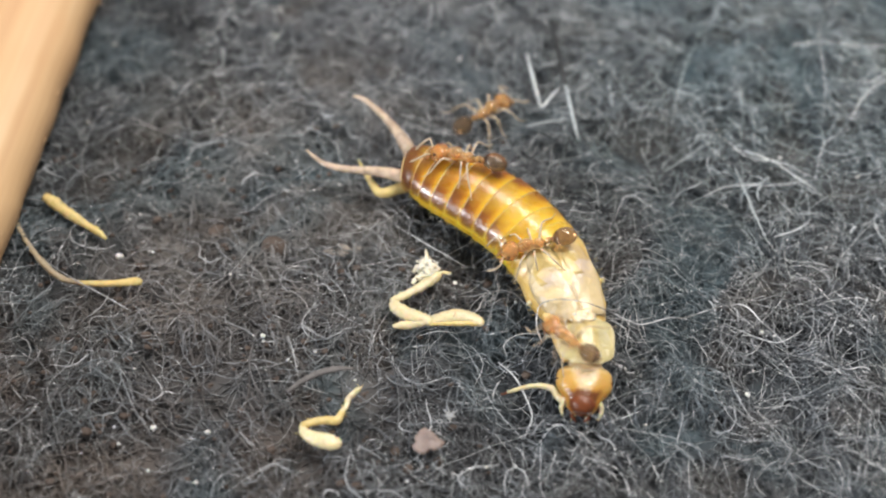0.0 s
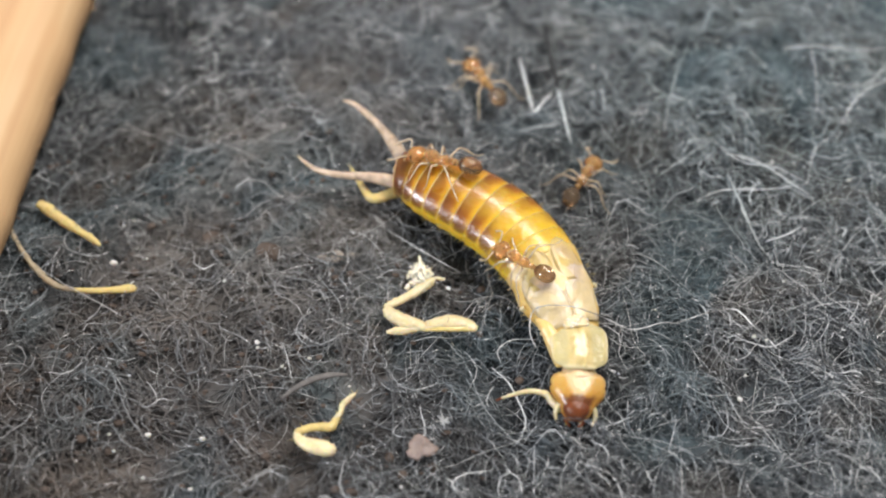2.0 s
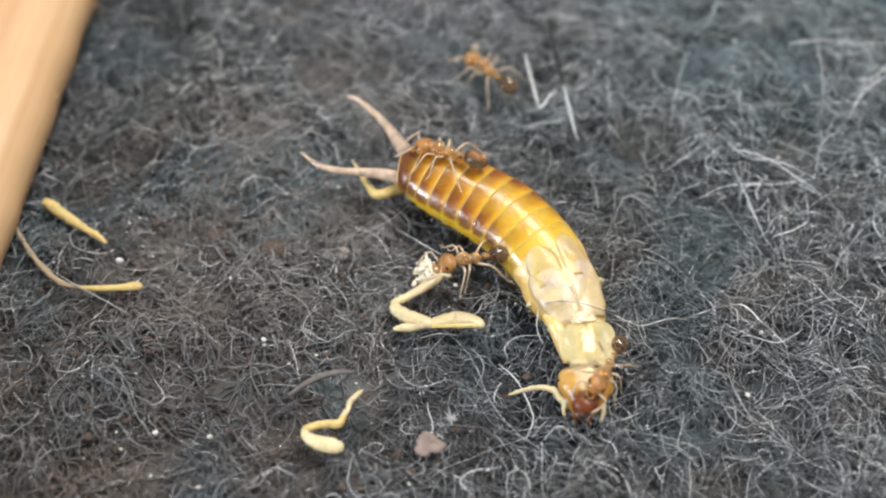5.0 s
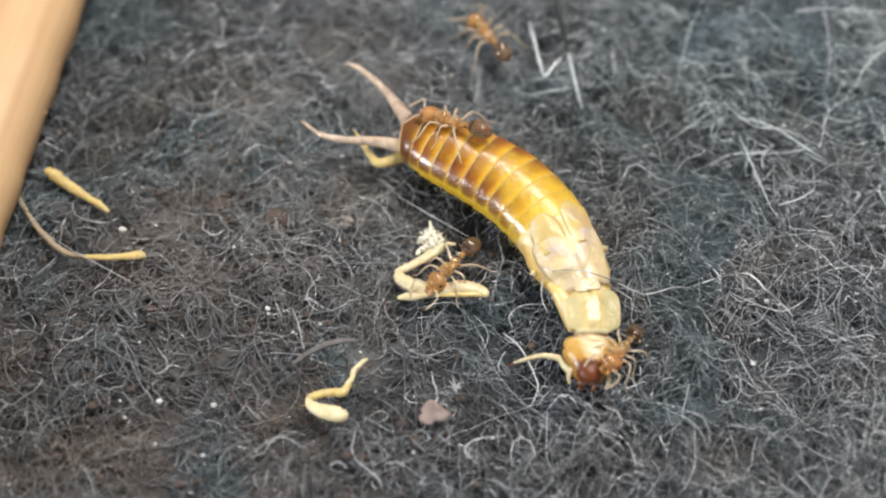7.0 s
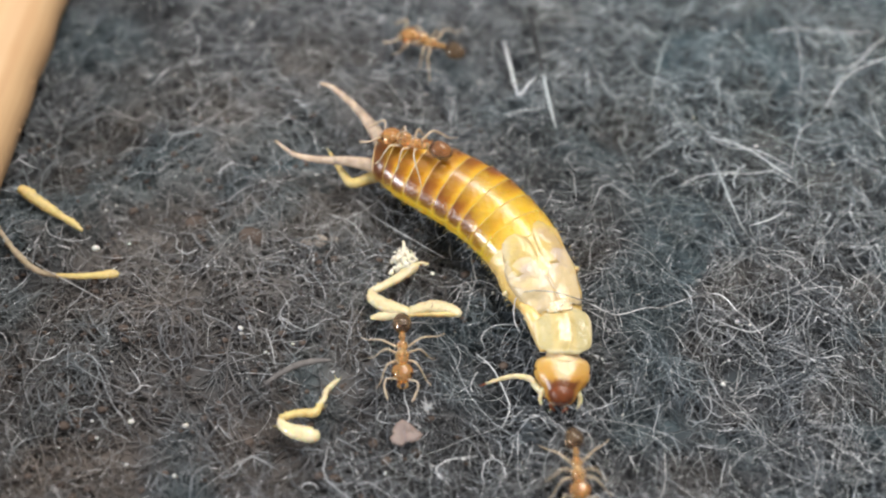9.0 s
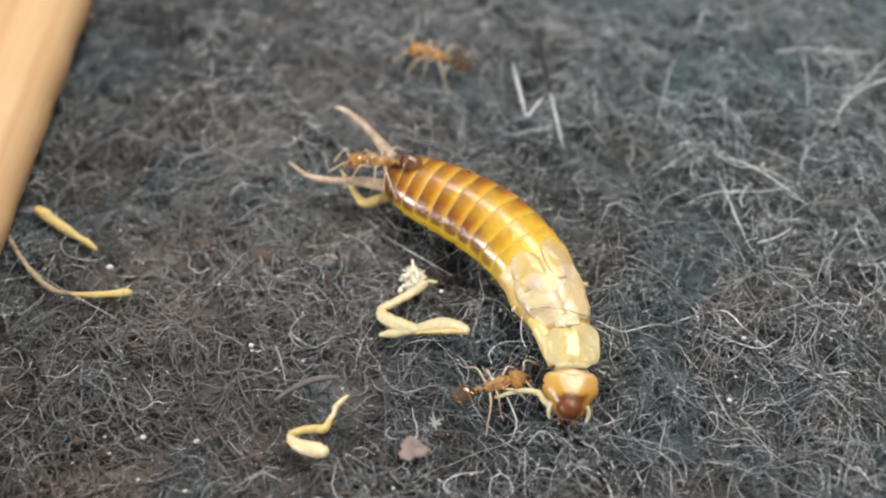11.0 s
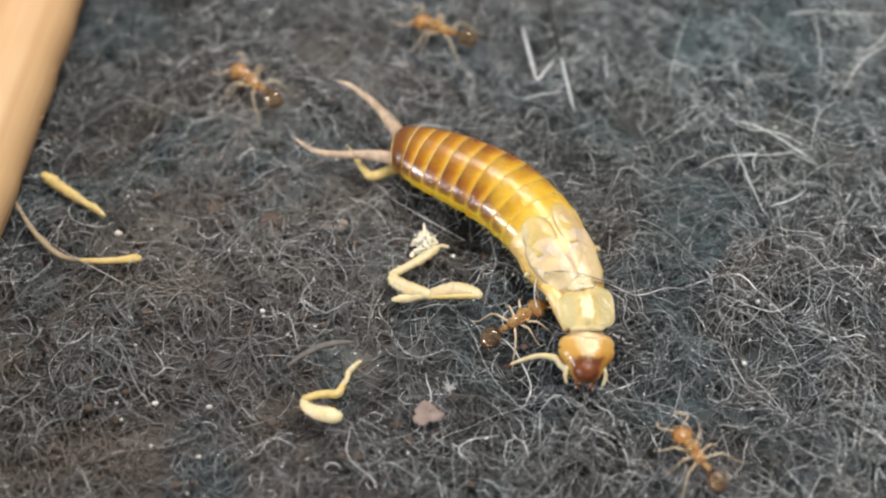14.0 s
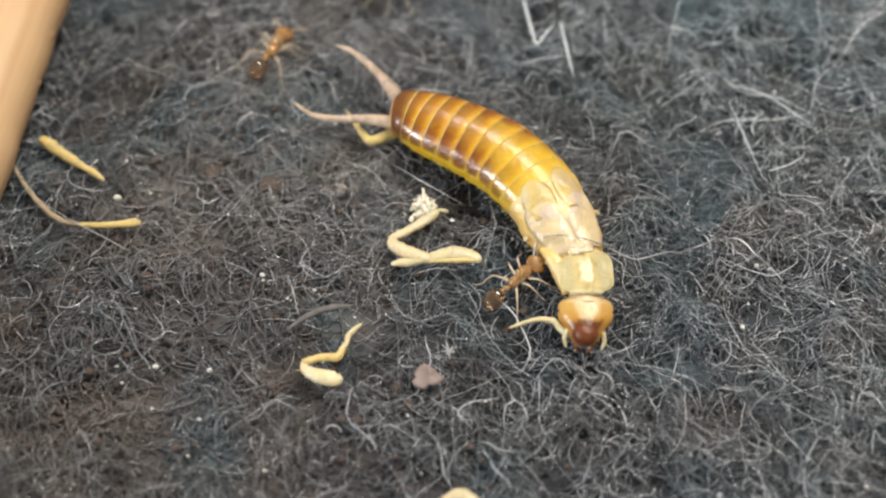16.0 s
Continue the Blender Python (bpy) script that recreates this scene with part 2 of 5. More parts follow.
def twisted_thread():
    """A thin thread, dull and bright by turns along its twist."""
    m = Mat("twisted_thread")
    c = m.ramp(m.noise(700, 3), [(0.40, (0.16, 0.15, 0.145)), (0.52, (0.45, 0.46, 0.47)), (0.64, (0.84, 0.85, 0.86))])
    return m.colour(c).set(rough=0.22, spec=0.8).m


def wood_material():
    m = Mat("pale_wood")
    grain = m.noise(260, 5, stretch=(1.0, 0.06, 1.0))
    fine = m.noise(1500, 4, stretch=(1.0, 0.03, 1.0))
    c = m.ramp(m.math("ADD", m.math("MULTIPLY", grain, 0.7), m.math("MULTIPLY", fine, 0.3)),
               [(0.32, (0.43, 0.25, 0.125)), (0.5, (0.55, 0.36, 0.19)), (0.68, (0.65, 0.475, 0.28))])
    stain = m.span(m.noise(90, 3), 0.45, 0.7)
    c = m.mix(m.math("MULTIPLY", stain, 0.45), c, (0.52, 0.285, 0.13))
    return m.colour(c).bump(fine, 0.08 * MM, 0.5).set(rough=0.5, spec=0.4).m


# deep strands and base sheet are coloured darker: shade between the fibres, painted in
FIBRE_DEEP = felt_material("shaded_deep_felt_fibre", [(0.0, (0.022, 0.024, 0.027)), (0.6, (0.062, 0.068, 0.075)), (1.0, (0.13, 0.141, 0.152))], 0.5, 0.8, 0.35)
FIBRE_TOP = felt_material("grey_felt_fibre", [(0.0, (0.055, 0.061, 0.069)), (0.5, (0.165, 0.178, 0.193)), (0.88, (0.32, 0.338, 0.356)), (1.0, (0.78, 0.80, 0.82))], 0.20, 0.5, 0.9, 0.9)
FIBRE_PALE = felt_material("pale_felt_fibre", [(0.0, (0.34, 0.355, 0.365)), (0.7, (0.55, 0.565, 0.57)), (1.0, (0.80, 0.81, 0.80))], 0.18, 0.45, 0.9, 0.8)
FELT = felt_material("shaded_felt_base", [(0.0, (0.035, 0.037, 0.04)), (1.0, (0.04, 0.043, 0.047))], 0.9, 0.5, 0.1)
ABDOMEN = abdomen_material()
THORAX = pale_material("thorax_cuticle", (0.73, 0.50, 0.16), (0.66, 0.415, 0.10), 0.4, 0.10)
ELYTRON = pale_material("pale_wing_case", (0.72, 0.53, 0.275), (0.53, 0.405, 0.335), 0.35, 0.16)
WING = pale_material("wing_skin", (0.69, 0.475, 0.145), (0.52, 0.35, 0.19), 0.4, 0.18)
PRONOTUM = shield_material()
NECK = horn("neck_skin", (0.68, 0.50, 0.28), 0.32)
HEAD = head_material()
JAW = horn("dark_jaw", (0.15, 0.042, 0.013), 0.36, 0.15, 0.3, scale=1500, relief=0.06)
EYE = horn("eye", (0.05, 0.02, 0.012), 0.2, 0.0)
FORCEPS = horn("forceps_horn", (0.46, 0.355, 0.265), 0.14, 0.25, 0.14, 0.9, 1100, coat=0.4, relief=0.035)
LEGHORN = horn("leg_horn", (0.63, 0.49, 0.20), 0.24, 0.3, 0.32, scale=2400, trans=0.12, relief=0.04)
LEGPALE = horn("pale_leg_horn", (0.70, 0.60, 0.37), 0.20, 0.4, 0.34, scale=1900, trans=0.24, relief=0.035)
STUMP = horn("dull_leg_horn", (0.34, 0.275, 0.185), 0.45, 0.1)
ANT = horn("amber_ant_cuticle", (0.76, 0.45, 0.18), 0.08, 0.2, 0.18, spec=0.9, trans=0.72, coat=1.0, relief=0.02, ior=1.22)
ANTHEAD = horn("ant_head_cuticle", (0.72, 0.39, 0.14), 0.08, 0.2, spec=0.9, trans=0.70, coat=1.0, relief=0.02, ior=1.22)
ANTLEG = horn("ant_leg_cuticle", (0.56, 0.45, 0.32), 0.16, 0.1, spec=0.9, trans=0.2)
GASTER = gaster_material()
WOOD = wood_material()
FLUFF = horn("white_fluff", (0.70, 0.64, 0.50), 0.6, 0.25)
THIGH = horn("pale_thigh_horn", (0.70, 0.61, 0.38), 0.20, 0.4, 0.35, scale=1600, trans=0.12, coat=0.3, relief=0.035)
FLAKE = horn("brown_flake", (0.21, 0.16, 0.14), 0.5, 0.1, 0.3)
SOIL = horn("soil_crumb", (0.085, 0.066, 0.055), 0.85, 0.0, 0.3, 0.2)
PALE_SOIL = horn("pale_soil_crumb", (0.30, 0.26, 0.22), 0.8, 0.0, 0.2, 0.2)
GRAIN = horn("pale_grain", (0.60, 0.59, 0.56), 0.3, 0.2)
TWIG = horn("grey_twig", (0.125, 0.115, 0.11), 0.8, 0.0)
WHITE_THREAD = horn("white_thread", (0.70, 0.72, 0.73), 0.12, 0.1, spec=1.0, coat=0.6)
TWISTED = twisted_thread()
LINT = horn("grey_lint", (0.36, 0.365, 0.365), 0.5, 0.1)
BLACK_THREAD = horn("black_thread", (0.012, 0.013, 0.014), 0.5, 0.0)


# ---- geometry helpers: all in millimetres ----
def part(name, geo, material, parent=None, label=""):
    """One mesh object from (verts, faces[, place]); millimetres."""
    verts, faces = geo[0], geo[1]
    me = bpy.data.meshes.new(name)
    me.from_pydata([tuple(float(c) * MM for c in v) for v in verts], [], faces)
    me.polygons.foreach_set("use_smooth", [True] * len(me.polygons))
    if len(geo) > 2:
        at = me.attributes.new("place", "FLOAT_VECTOR", "POINT")
        at.data.foreach_set("vector", np.asarray(geo[2], float).ravel())
    me.materials.append(material)
    me.update()
    ob = new(name, me)
    if parent is not None:
        ob.parent = parent
    if label:
        tagged(ob, label)
    return ob


def empty(name, m, label, category, group="", kind=""):
    ob = new(name)
    ob.empty_display_size = 0.001
    ob.matrix_basis = m
    return tagged(ob, label, category, group, kind)


def curve_points(pts, per=6):
    """Catmull-Rom through rows of numbers."""
    p = np.array(pts, float)
    p = np.vstack([2 * p[0] - p[1], p, 2 * p[-1] - p[-2]])
    out = []
    for i in range(1, len(p) - 2):
        for k in range(per):
            t = k / per
            a, b, c, d = p[i - 1], p[i], p[i + 1], p[i + 2]
            out.append(0.5 * (2 * b + (c - a) * t + (2 * a - 5 * b + 4 * c - d) * t * t + (3 * b - a - 3 * c + d) * t ** 3))
    out.append(p[-2])
    return np.array(out)


def rings_mesh(rings, place=None):
    """Closed skin over equal rings, with both ends shut."""
    n, verts, faces, pl = len(rings[0]), [], [], []
    for i, r in enumerate(rings):
        verts += [tuple(v) for v in r]
        if place is not None:
            pl += place[i]
    for i in range(len(rings) - 1):
        for k in range(n):
            a, b = i * n + k, i * n + (k + 1) % n
            faces.append((a, b, b + n, a + n))
    for i, flip in ((0, True), (len(rings) - 1, False)):
        c = np.mean(np.array(rings[i]), axis=0)
        verts.append(tuple(c))
        if place is not None:
            pl.append(tuple(np.mean(np.array(place[i]), axis=0)))
        for k in range(n):
            a, b = i * n + k, i * n + (k + 1) % n
            faces.append((b, a, len(verts) - 1) if flip else (a, b, len(verts) - 1))
    return (verts, faces, pl) if place is not None else (verts, faces)


def tube(pts, radii, sides=8, per=6, flat=1.0, rough=0.0, seed=0):
    """A tapered tube through points; radii as rows of the same count."""
    rng = np.random.default_rng(seed)
    q = curve_points([(*p, r) for p, r in zip(pts, radii)], per)
    c, r = q[:, :3], np.maximum(q[:, 3], 0.004)
    tang = np.gradient(c, axis=0)
    tang /= np.linalg.norm(tang, axis=1)[:, None] + 1e-12
    rings = []
    for i in range(len(c)):
        up = np.array([0, 0, 1.0]) if abs(tang[i][2]) < 0.9 else np.array([1.0, 0, 0])
        s = np.cross(tang[i], up)
        s /= np.linalg.norm(s)
        u = np.cross(s, tang[i])
        wob = 1 + rough * rng.standard_normal(sides)
        rings.append([c[i] + r[i] * wob[k] * (math.cos(2 * math.pi * k / sides) * s + flat * math.sin(2 * math.pi * k / sides) * u) for k in range(sides)])
    return rings_mesh(rings)


def ball(centre, radii, seg=20, rows=12, shape=None, pitch=0.0):
    """An ellipsoid along x; place holds 0..1 along it; shape(v, angle) scales its girth."""
    rings, pl = [], []
    cp, sp = math.cos(radians(pitch)), math.sin(radians(pitch))
    for i in range(rows + 1):
        v = 0.01 + 0.98 * i / rows
        a = math.pi * v
        ring, p = [], []
        for k in range(seg):
            th = 2 * math.pi * k / seg
            g = math.sin(a) * (shape(v, th) if shape else 1.0)
            x, y, z = -math.cos(a) * radii[0], g * math.cos(th) * radii[1], g * math.sin(th) * radii[2]
            ring.append((centre[0] + x * cp - z * sp, centre[1] + y, centre[2] + x * sp + z * cp))
            p.append((v, math.cos(th) * math.sin(a), 0))
        rings.append(ring)
        pl.append(p)
    return rings_mesh(rings, pl)


def join(*geos):
    verts, faces = [], []
    for g in geos:
        o = len(verts)
        verts += list(g[0])
        faces += [tuple(i + o for i in f) for f in g[1]]
    return verts, faces


def crumb(centre, size, seed, flat=0.7, seg=9, rows=6, lump=0.16):
    """A lumpy grain."""
    rng = np.random.default_rng(seed)
    lumps = rng.standard_normal((5, 4))

    def shape(v, th):
        return 1 + lump * sum(l[0] * math.sin(l[1] * 3 * v + l[2] + (1 + i % 3) * th) for i, l in enumerate(lumps)) / 1.6
    return ball(centre, (size, size * rng.uniform(0.6, 0.95), size * flat), seg, rows, shape, rng.uniform(-30, 30))[:2]


# ---- the cloth ----
def cloth_height(x, y):
    """Gentle waves of the pressed felt."""
    return 0.22 * np.sin(x * 0.31 + 0.6 * np.sin(y * 0.23)) * np.cos(y * 0.27 + 0.8) + 0.10 * np.sin(x * 0.9 + 1.3) * np.sin(y * 0.8 + 0.4)


def clump(x, y):
    """0 in the pits of the felt, 1 on its tufts."""
    rng = np.random.default_rng(77)
    out = np.zeros_like(np.asarray(x, float))
    for cell, amp in ((2.6, 0.5), (1.1, 0.6)):
        grid = rng.random((96, 96))
        u, v = (np.asarray(x) + 50) / cell, (np.asarray(y) + 50) / cell
        i, j = np.floor(u).astype(int), np.floor(v).astype(int)
        f, g = u - i, v - j
        f, g = f * f * (3 - 2 * f), g * g * (3 - 2 * g)
        i, j = i % 95, j % 95
        out = out + amp * (grid[i, j] * (1 - f) * (1 - g) + grid[i + 1, j] * f * (1 - g) + grid[i, j + 1] * (1 - f) * g + grid[i + 1, j + 1] * f * g)
    return np.clip((out - 0.25) / 0.6, 0, 1)


def hollow(x, y):
    """1 where the felt is trodden down beside the carcass, 0 away from it."""
    out = np.zeros_like(np.asarray(x, float))
    for cx, cy, r in ((2.3, -4.9, 1.5), (3.0, -7.6, 1.5), (0.6, -1.6, 1.2), (5.4, -8.9, 1.0)):
        out = np.maximum(out, np.exp(-(((x - cx) / r) ** 2 + ((y - cy) / r) ** 2)))
    return out


def felt_sheet():
    xs = np.concatenate([[-420, -200, -90, -45], np.linspace(-30, 30, 151), [45, 90, 200, 420]])
    ys = np.concatenate([[-420, -200, -90, -40], np.linspace(-22, 34, 141), [48, 90, 200, 420]])
    X, Y = np.meshgrid(xs, ys)
    rng = np.random.default_rng(5)
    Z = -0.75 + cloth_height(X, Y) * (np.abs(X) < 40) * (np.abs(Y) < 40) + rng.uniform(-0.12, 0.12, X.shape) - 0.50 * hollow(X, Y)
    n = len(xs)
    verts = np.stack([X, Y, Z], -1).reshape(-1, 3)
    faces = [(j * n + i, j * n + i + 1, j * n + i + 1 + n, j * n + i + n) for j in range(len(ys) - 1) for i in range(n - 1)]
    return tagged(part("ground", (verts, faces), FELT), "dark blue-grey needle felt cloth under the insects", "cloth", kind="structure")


def fibre_mass(name, count, length, radius, z_lo, z_hi, material, seed, label, curl=0.5, lift=0.25, steps=7, weight=None):
    """Many bent fibres as one mesh; three-sided strands."""
    rng = np.random.default_rng(seed)
    x, y = rng.uniform(-24, 24, count), rng.uniform(-17, 23, count)
    inside = np.abs(x) < 20.5 + 0.22 * (y + 13)
    x, y = x[inside], y[inside]
    count = len(x)
    if weight is not None:
        keep = rng.random(count) < weight(x, y)
        x, y = x[keep], y[keep]
    n = len(x)
    ln = rng.uniform(*length, n) * rng.uniform(0.6, 1.25, n)
    r = rng.uniform(*radius, n)
    ang = rng.uniform(0, 2 * math.pi, n)
    bend = rng.normal(0, curl, n)
    bend2 = rng.normal(0, curl * 0.7, n)
    ph = rng.uniform(0, 6.28, n)
    z0 = rng.uniform(0, 1, n) ** 1.3 * (z_hi - z_lo) + z_lo
    zamp, zph, zf = rng.uniform(0, lift, n), rng.uniform(0, 6.28, n), rng.uniform(2, 6, n)
    tilt = rng.normal(0, 0.10, n)
    step = ln / steps
    cx, cy = x.copy(), y.copy()
    pts, dirs = [], []
    for k in range(steps + 1):
        t = k / steps
        d = ang + bend * (t - 0.5) * 2.2 + bend2 * np.sin(t * 7 + ph)
        z = z0 + zamp * np.sin(zph + zf * t) + tilt * ln * (t - 0.5) * 0.35 + cloth_height(cx, cy) + 0.78 * (clump(cx, cy) - 0.58) - 0.22 * hollow(cx, cy)
        pts.append(np.stack([cx, cy, z], -1))
        dirs.append(d)
        cx, cy = cx + np.cos(d) * step, cy + np.sin(d) * step
    P = np.stack(pts, 1)
    D = np.stack(dirs, 1)
    side = np.stack([-np.sin(D), np.cos(D), np.zeros_like(D)], -1)
    taper = np.interp(np.linspace(0, 1, steps + 1), [0, 0.15, 0.85, 1], [0.45, 1, 1, 0.35])
    R = (r[:, None] * taper)[..., None]
    up = np.array([0, 0, 1.0])
    V = np.stack([P + R * up, P - R * 0.5 * up + R * 0.87 * side, P - R * 0.5 * up - R * 0.87 * side], 2)
    V = V.reshape(-1, 3) * MM
    m = steps + 1
    base = (np.arange(n) * m * 3)[:, None, None, None]
    ring = (np.arange(steps) * 3)[None, :, None, None]
    quad = np.array([[0, 1, 4, 3], [1, 2, 5, 4], [2, 0, 3, 5]])[None, None]
    Q = (base + ring + quad).reshape(-1)
    nf = n * steps * 3
    me = bpy.data.meshes.new(name)
    me.vertices.add(len(V))
    me.vertices.foreach_set("co", V.astype(np.float32).ravel())
    me.loops.add(nf * 4)
    me.loops.foreach_set("vertex_index", Q.astype(np.int32))
    me.polygons.add(nf)
    me.polygons.foreach_set("loop_start", np.arange(0, nf * 4, 4, dtype=np.int32))
    me.polygons.foreach_set("use_smooth", np.ones(nf, dtype=bool))
    me.update(calc_edges=True)
    me.materials.append(material)
    return tagged(new(name, me), label, "felt fibres", kind="stuff")


def airy(x, y):
    """More loose fibre on the clean side of the cloth, less in the hollows beside the carcass."""
    return np.clip(0.55 + 0.035 * x + 0.02 * y, 0.22, 1.0) * (1 - 0.5 * hollow(x, y))


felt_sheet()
fibre_mass("felt_fibres", 21000, (1.5, 4.0), (0.020, 0.040), -0.75, -0.15, FIBRE_DEEP, 11, "dense deep felt fibres of the cloth, coloured dark as shade", 0.6, 0.2, 6)
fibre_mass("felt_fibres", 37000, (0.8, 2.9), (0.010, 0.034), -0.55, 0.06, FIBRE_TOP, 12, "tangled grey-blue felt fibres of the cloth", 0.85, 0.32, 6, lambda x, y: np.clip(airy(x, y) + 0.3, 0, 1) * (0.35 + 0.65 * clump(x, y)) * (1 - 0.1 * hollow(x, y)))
fibre_mass("felt_fibres", 15000, (0.5, 1.6), (0.009, 0.021), -0.30, 0.16, FIBRE_TOP, 14, "short upright felt fibre ends of the cloth", 0.22, 0.5, 4, lambda x, y: np.clip(airy(x, y) + 0.15, 0, 1) * (0.2 + 0.8 * clump(x, y)))
fibre_mass("loose_fibres", 4200, (0.8, 4.0), (0.007, 0.015), -0.15, 0.26, FIBRE_PALE, 13, "loose pale hair-thin fibres on the cloth", 0.4, 0.35, 7, airy)
fibre_mass("loose_fibres", 420, (2.0, 6.0), (0.008, 0.014), 0.15, 0.62, FIBRE_TOP, 15, "hair-thin fibres standing off the cloth", 0.5, 0.4, 10, airy)
# added bright specks of strand that stand in for glints on the fibres
fibre_mass("loose_fibres", 3200, (0.12, 0.42), (0.014, 0.030), -0.05, 0.24, FIBRE_PALE, 16, "tiny bright strands standing in for glints on the cloth", 0.2, 0.1, 2, lambda x, y: np.clip(airy(x, y), 0, 1) * clump(x, y))


# the earwig's line from tail to head: x, y, z, half width, half height
SPINE = curve_points([
    (-2.05, 2.72, 1.10, 0.98, 0.80), (-1.28, 2.56, 1.18, 1.23, 0.95), (-0.13, 1.92, 1.25, 1.50, 1.08), (1.03, 1.22, 1.30, 1.60, 1.15),
    (2.15, 0.39, 1.32, 1.63, 1.18), (3.16, -0.70, 1.30, 1.58, 1.16), (3.88, -1.80, 1.26, 1.54, 1.10), (4.40, -3.04, 1.18, 1.48, 1.02),
    (4.77, -3.82, 1.08, 1.22, 0.88), (5.02, -4.66, 1.02, 0.98, 0.76), (5.07, -5.61, 0.98, 0.70, 0.60), (5.04, -6.58, 0.92, 1.0, 0.75),
    (4.97, -7.41, 0.76, 0.7, 0.5), (4.90, -7.95, 0.56, 0.5, 0.4), (4.84, -8.45, 0.34, 0.35, 0.3)], 10)
ARC = np.concatenate([[0], np.cumsum(np.linalg.norm(np.diff(SPINE[:, :3], axis=0), axis=1))])


def spine_at(s):
    """Centre, forward, side, up and half sizes at s millimetres from the tail."""
    c = np.array([np.interp(s, ARC, SPINE[:, k]) for k in range(5)])
    d = np.array([np.interp(s + 0.15, ARC, SPINE[:, k]) - np.interp(s - 0.15, ARC, SPINE[:, k]) for k in range(3)])
    d /= np.linalg.norm(d)
    side = np.cross(d, (0, 0, 1.0))
    side /= np.linalg.norm(side)
    return c[:3], d, side, np.cross(side, d), c[3], c[4]


def girth(s, angle, k=1.0, lift=0.0, a=None, b=None):
    c, d, side, up, a0, b0 = spine_at(s)
    a, b = a or a0, b or b0
    low = 0.86 if math.sin(angle) < 0 else 1.0
    return c + k * (a * math.cos(angle) * side + b * low * math.sin(angle) * up) + lift * up


# ---- the earwig ----
def tergite(s0, s1, last=False, n=52, rows=15):
    """One abdominal ring; its hind edge lies over the next."""
    rings, pl = [], []
    for i in range(rows + 1):
        v = i / rows
        s = s1 + 0.16 + (s0 - s1 - 0.16) * v
        k = 0.968 + 0.030 * min(1, v * 1.2) ** 0.8 + 0.007 * math.exp(-((v - 0.93) / 0.05) ** 2) - (0.016 if v == 1 else 0)
        if last:
            k *= 1 - 0.20 * max(0, (v - 0.6) / 0.4) ** 2
        ring, p = [], []
        for j in range(n):
            th = 2 * math.pi * j / n
            dent = 1 + 0.009 * math.sin(5 * th + s0 * 3) * math.cos(3 * th + s0)
            # a pinched side seam
            dent -= 0.05 * math.exp(-((math.sin(th) + 0.15) / 0.10) ** 2) * abs(math.cos(th))
            ring.append(girth(s, th, k * dent))
            p.append((v, math.sin(th), s))
        rings.append(ring)
        pl.append(p)
    return rings_mesh(rings, pl)


def body_sleeve(s0, s1, k=1.0, n=36, rows=14, lift=0.0):
    rings, pl = [], []
    for i in range(rows + 1):
        v = i / rows
        s = s0 + (s1 - s0) * v
        kk = (k if s < 9.9 else k * 0.93) * (1 + 0.02 * math.sin(v * 19)) * (1 - 0.12 * (v < 0.001) - 0.12 * (v > 0.999))
        rings.append([girth(s, 2 * math.pi * j / n, kk * (1 + 0.02 * math.sin(3 * (2 * math.pi * j / n) + 7 * v)), lift) for j in range(n)])
        pl.append([(v, math.sin(2 * math.pi * j / n), s)for j in range(n)])
    return rings_mesh(rings, pl)


def shell_plate(s_front, s_rear, a0, a1, lo, hi, round_rear=0.35, n=14, rows=12, wave=0.0):
    """A thin curved plate lying on the back between two angles."""
    rings = []
    mid, half = (a0 + a1) / 2, (a1 - a0) / 2
    for i in range(rows + 1):
        v = i / rows
        s = s_front + (s_rear - s_front) * v
        w = 1.0
        if v > 1 - round_rear:
            w = math.sqrt(max(0.02, 1 - ((v - 1 + round_rear) / round_rear) ** 2 * 0.97))
        if v < 0.12:
            w *= 0.8 + 0.2 * v / 0.12
        ring = []
        for j in range(n + 1):
            th = radians(mid - half * w + 2 * half * w * j / n)
            bow = wave * math.sin(j / n * math.pi * 2 + v * 5)
            rim = min(1.0, 7 * min(j / n, 1 - j / n)) * min(1.0, 6 * (1 - v))
            ring.append(girth(s, th, lo + (hi - lo + bow) * (0.25 + 0.75 * rim)))
        for j in range(n, -1, -1):
            th = radians(mid - half * w + 2 * half * w * j / n)
            ring.append(girth(s, th, lo))
        rings.append(ring)
    return rings_mesh(rings)


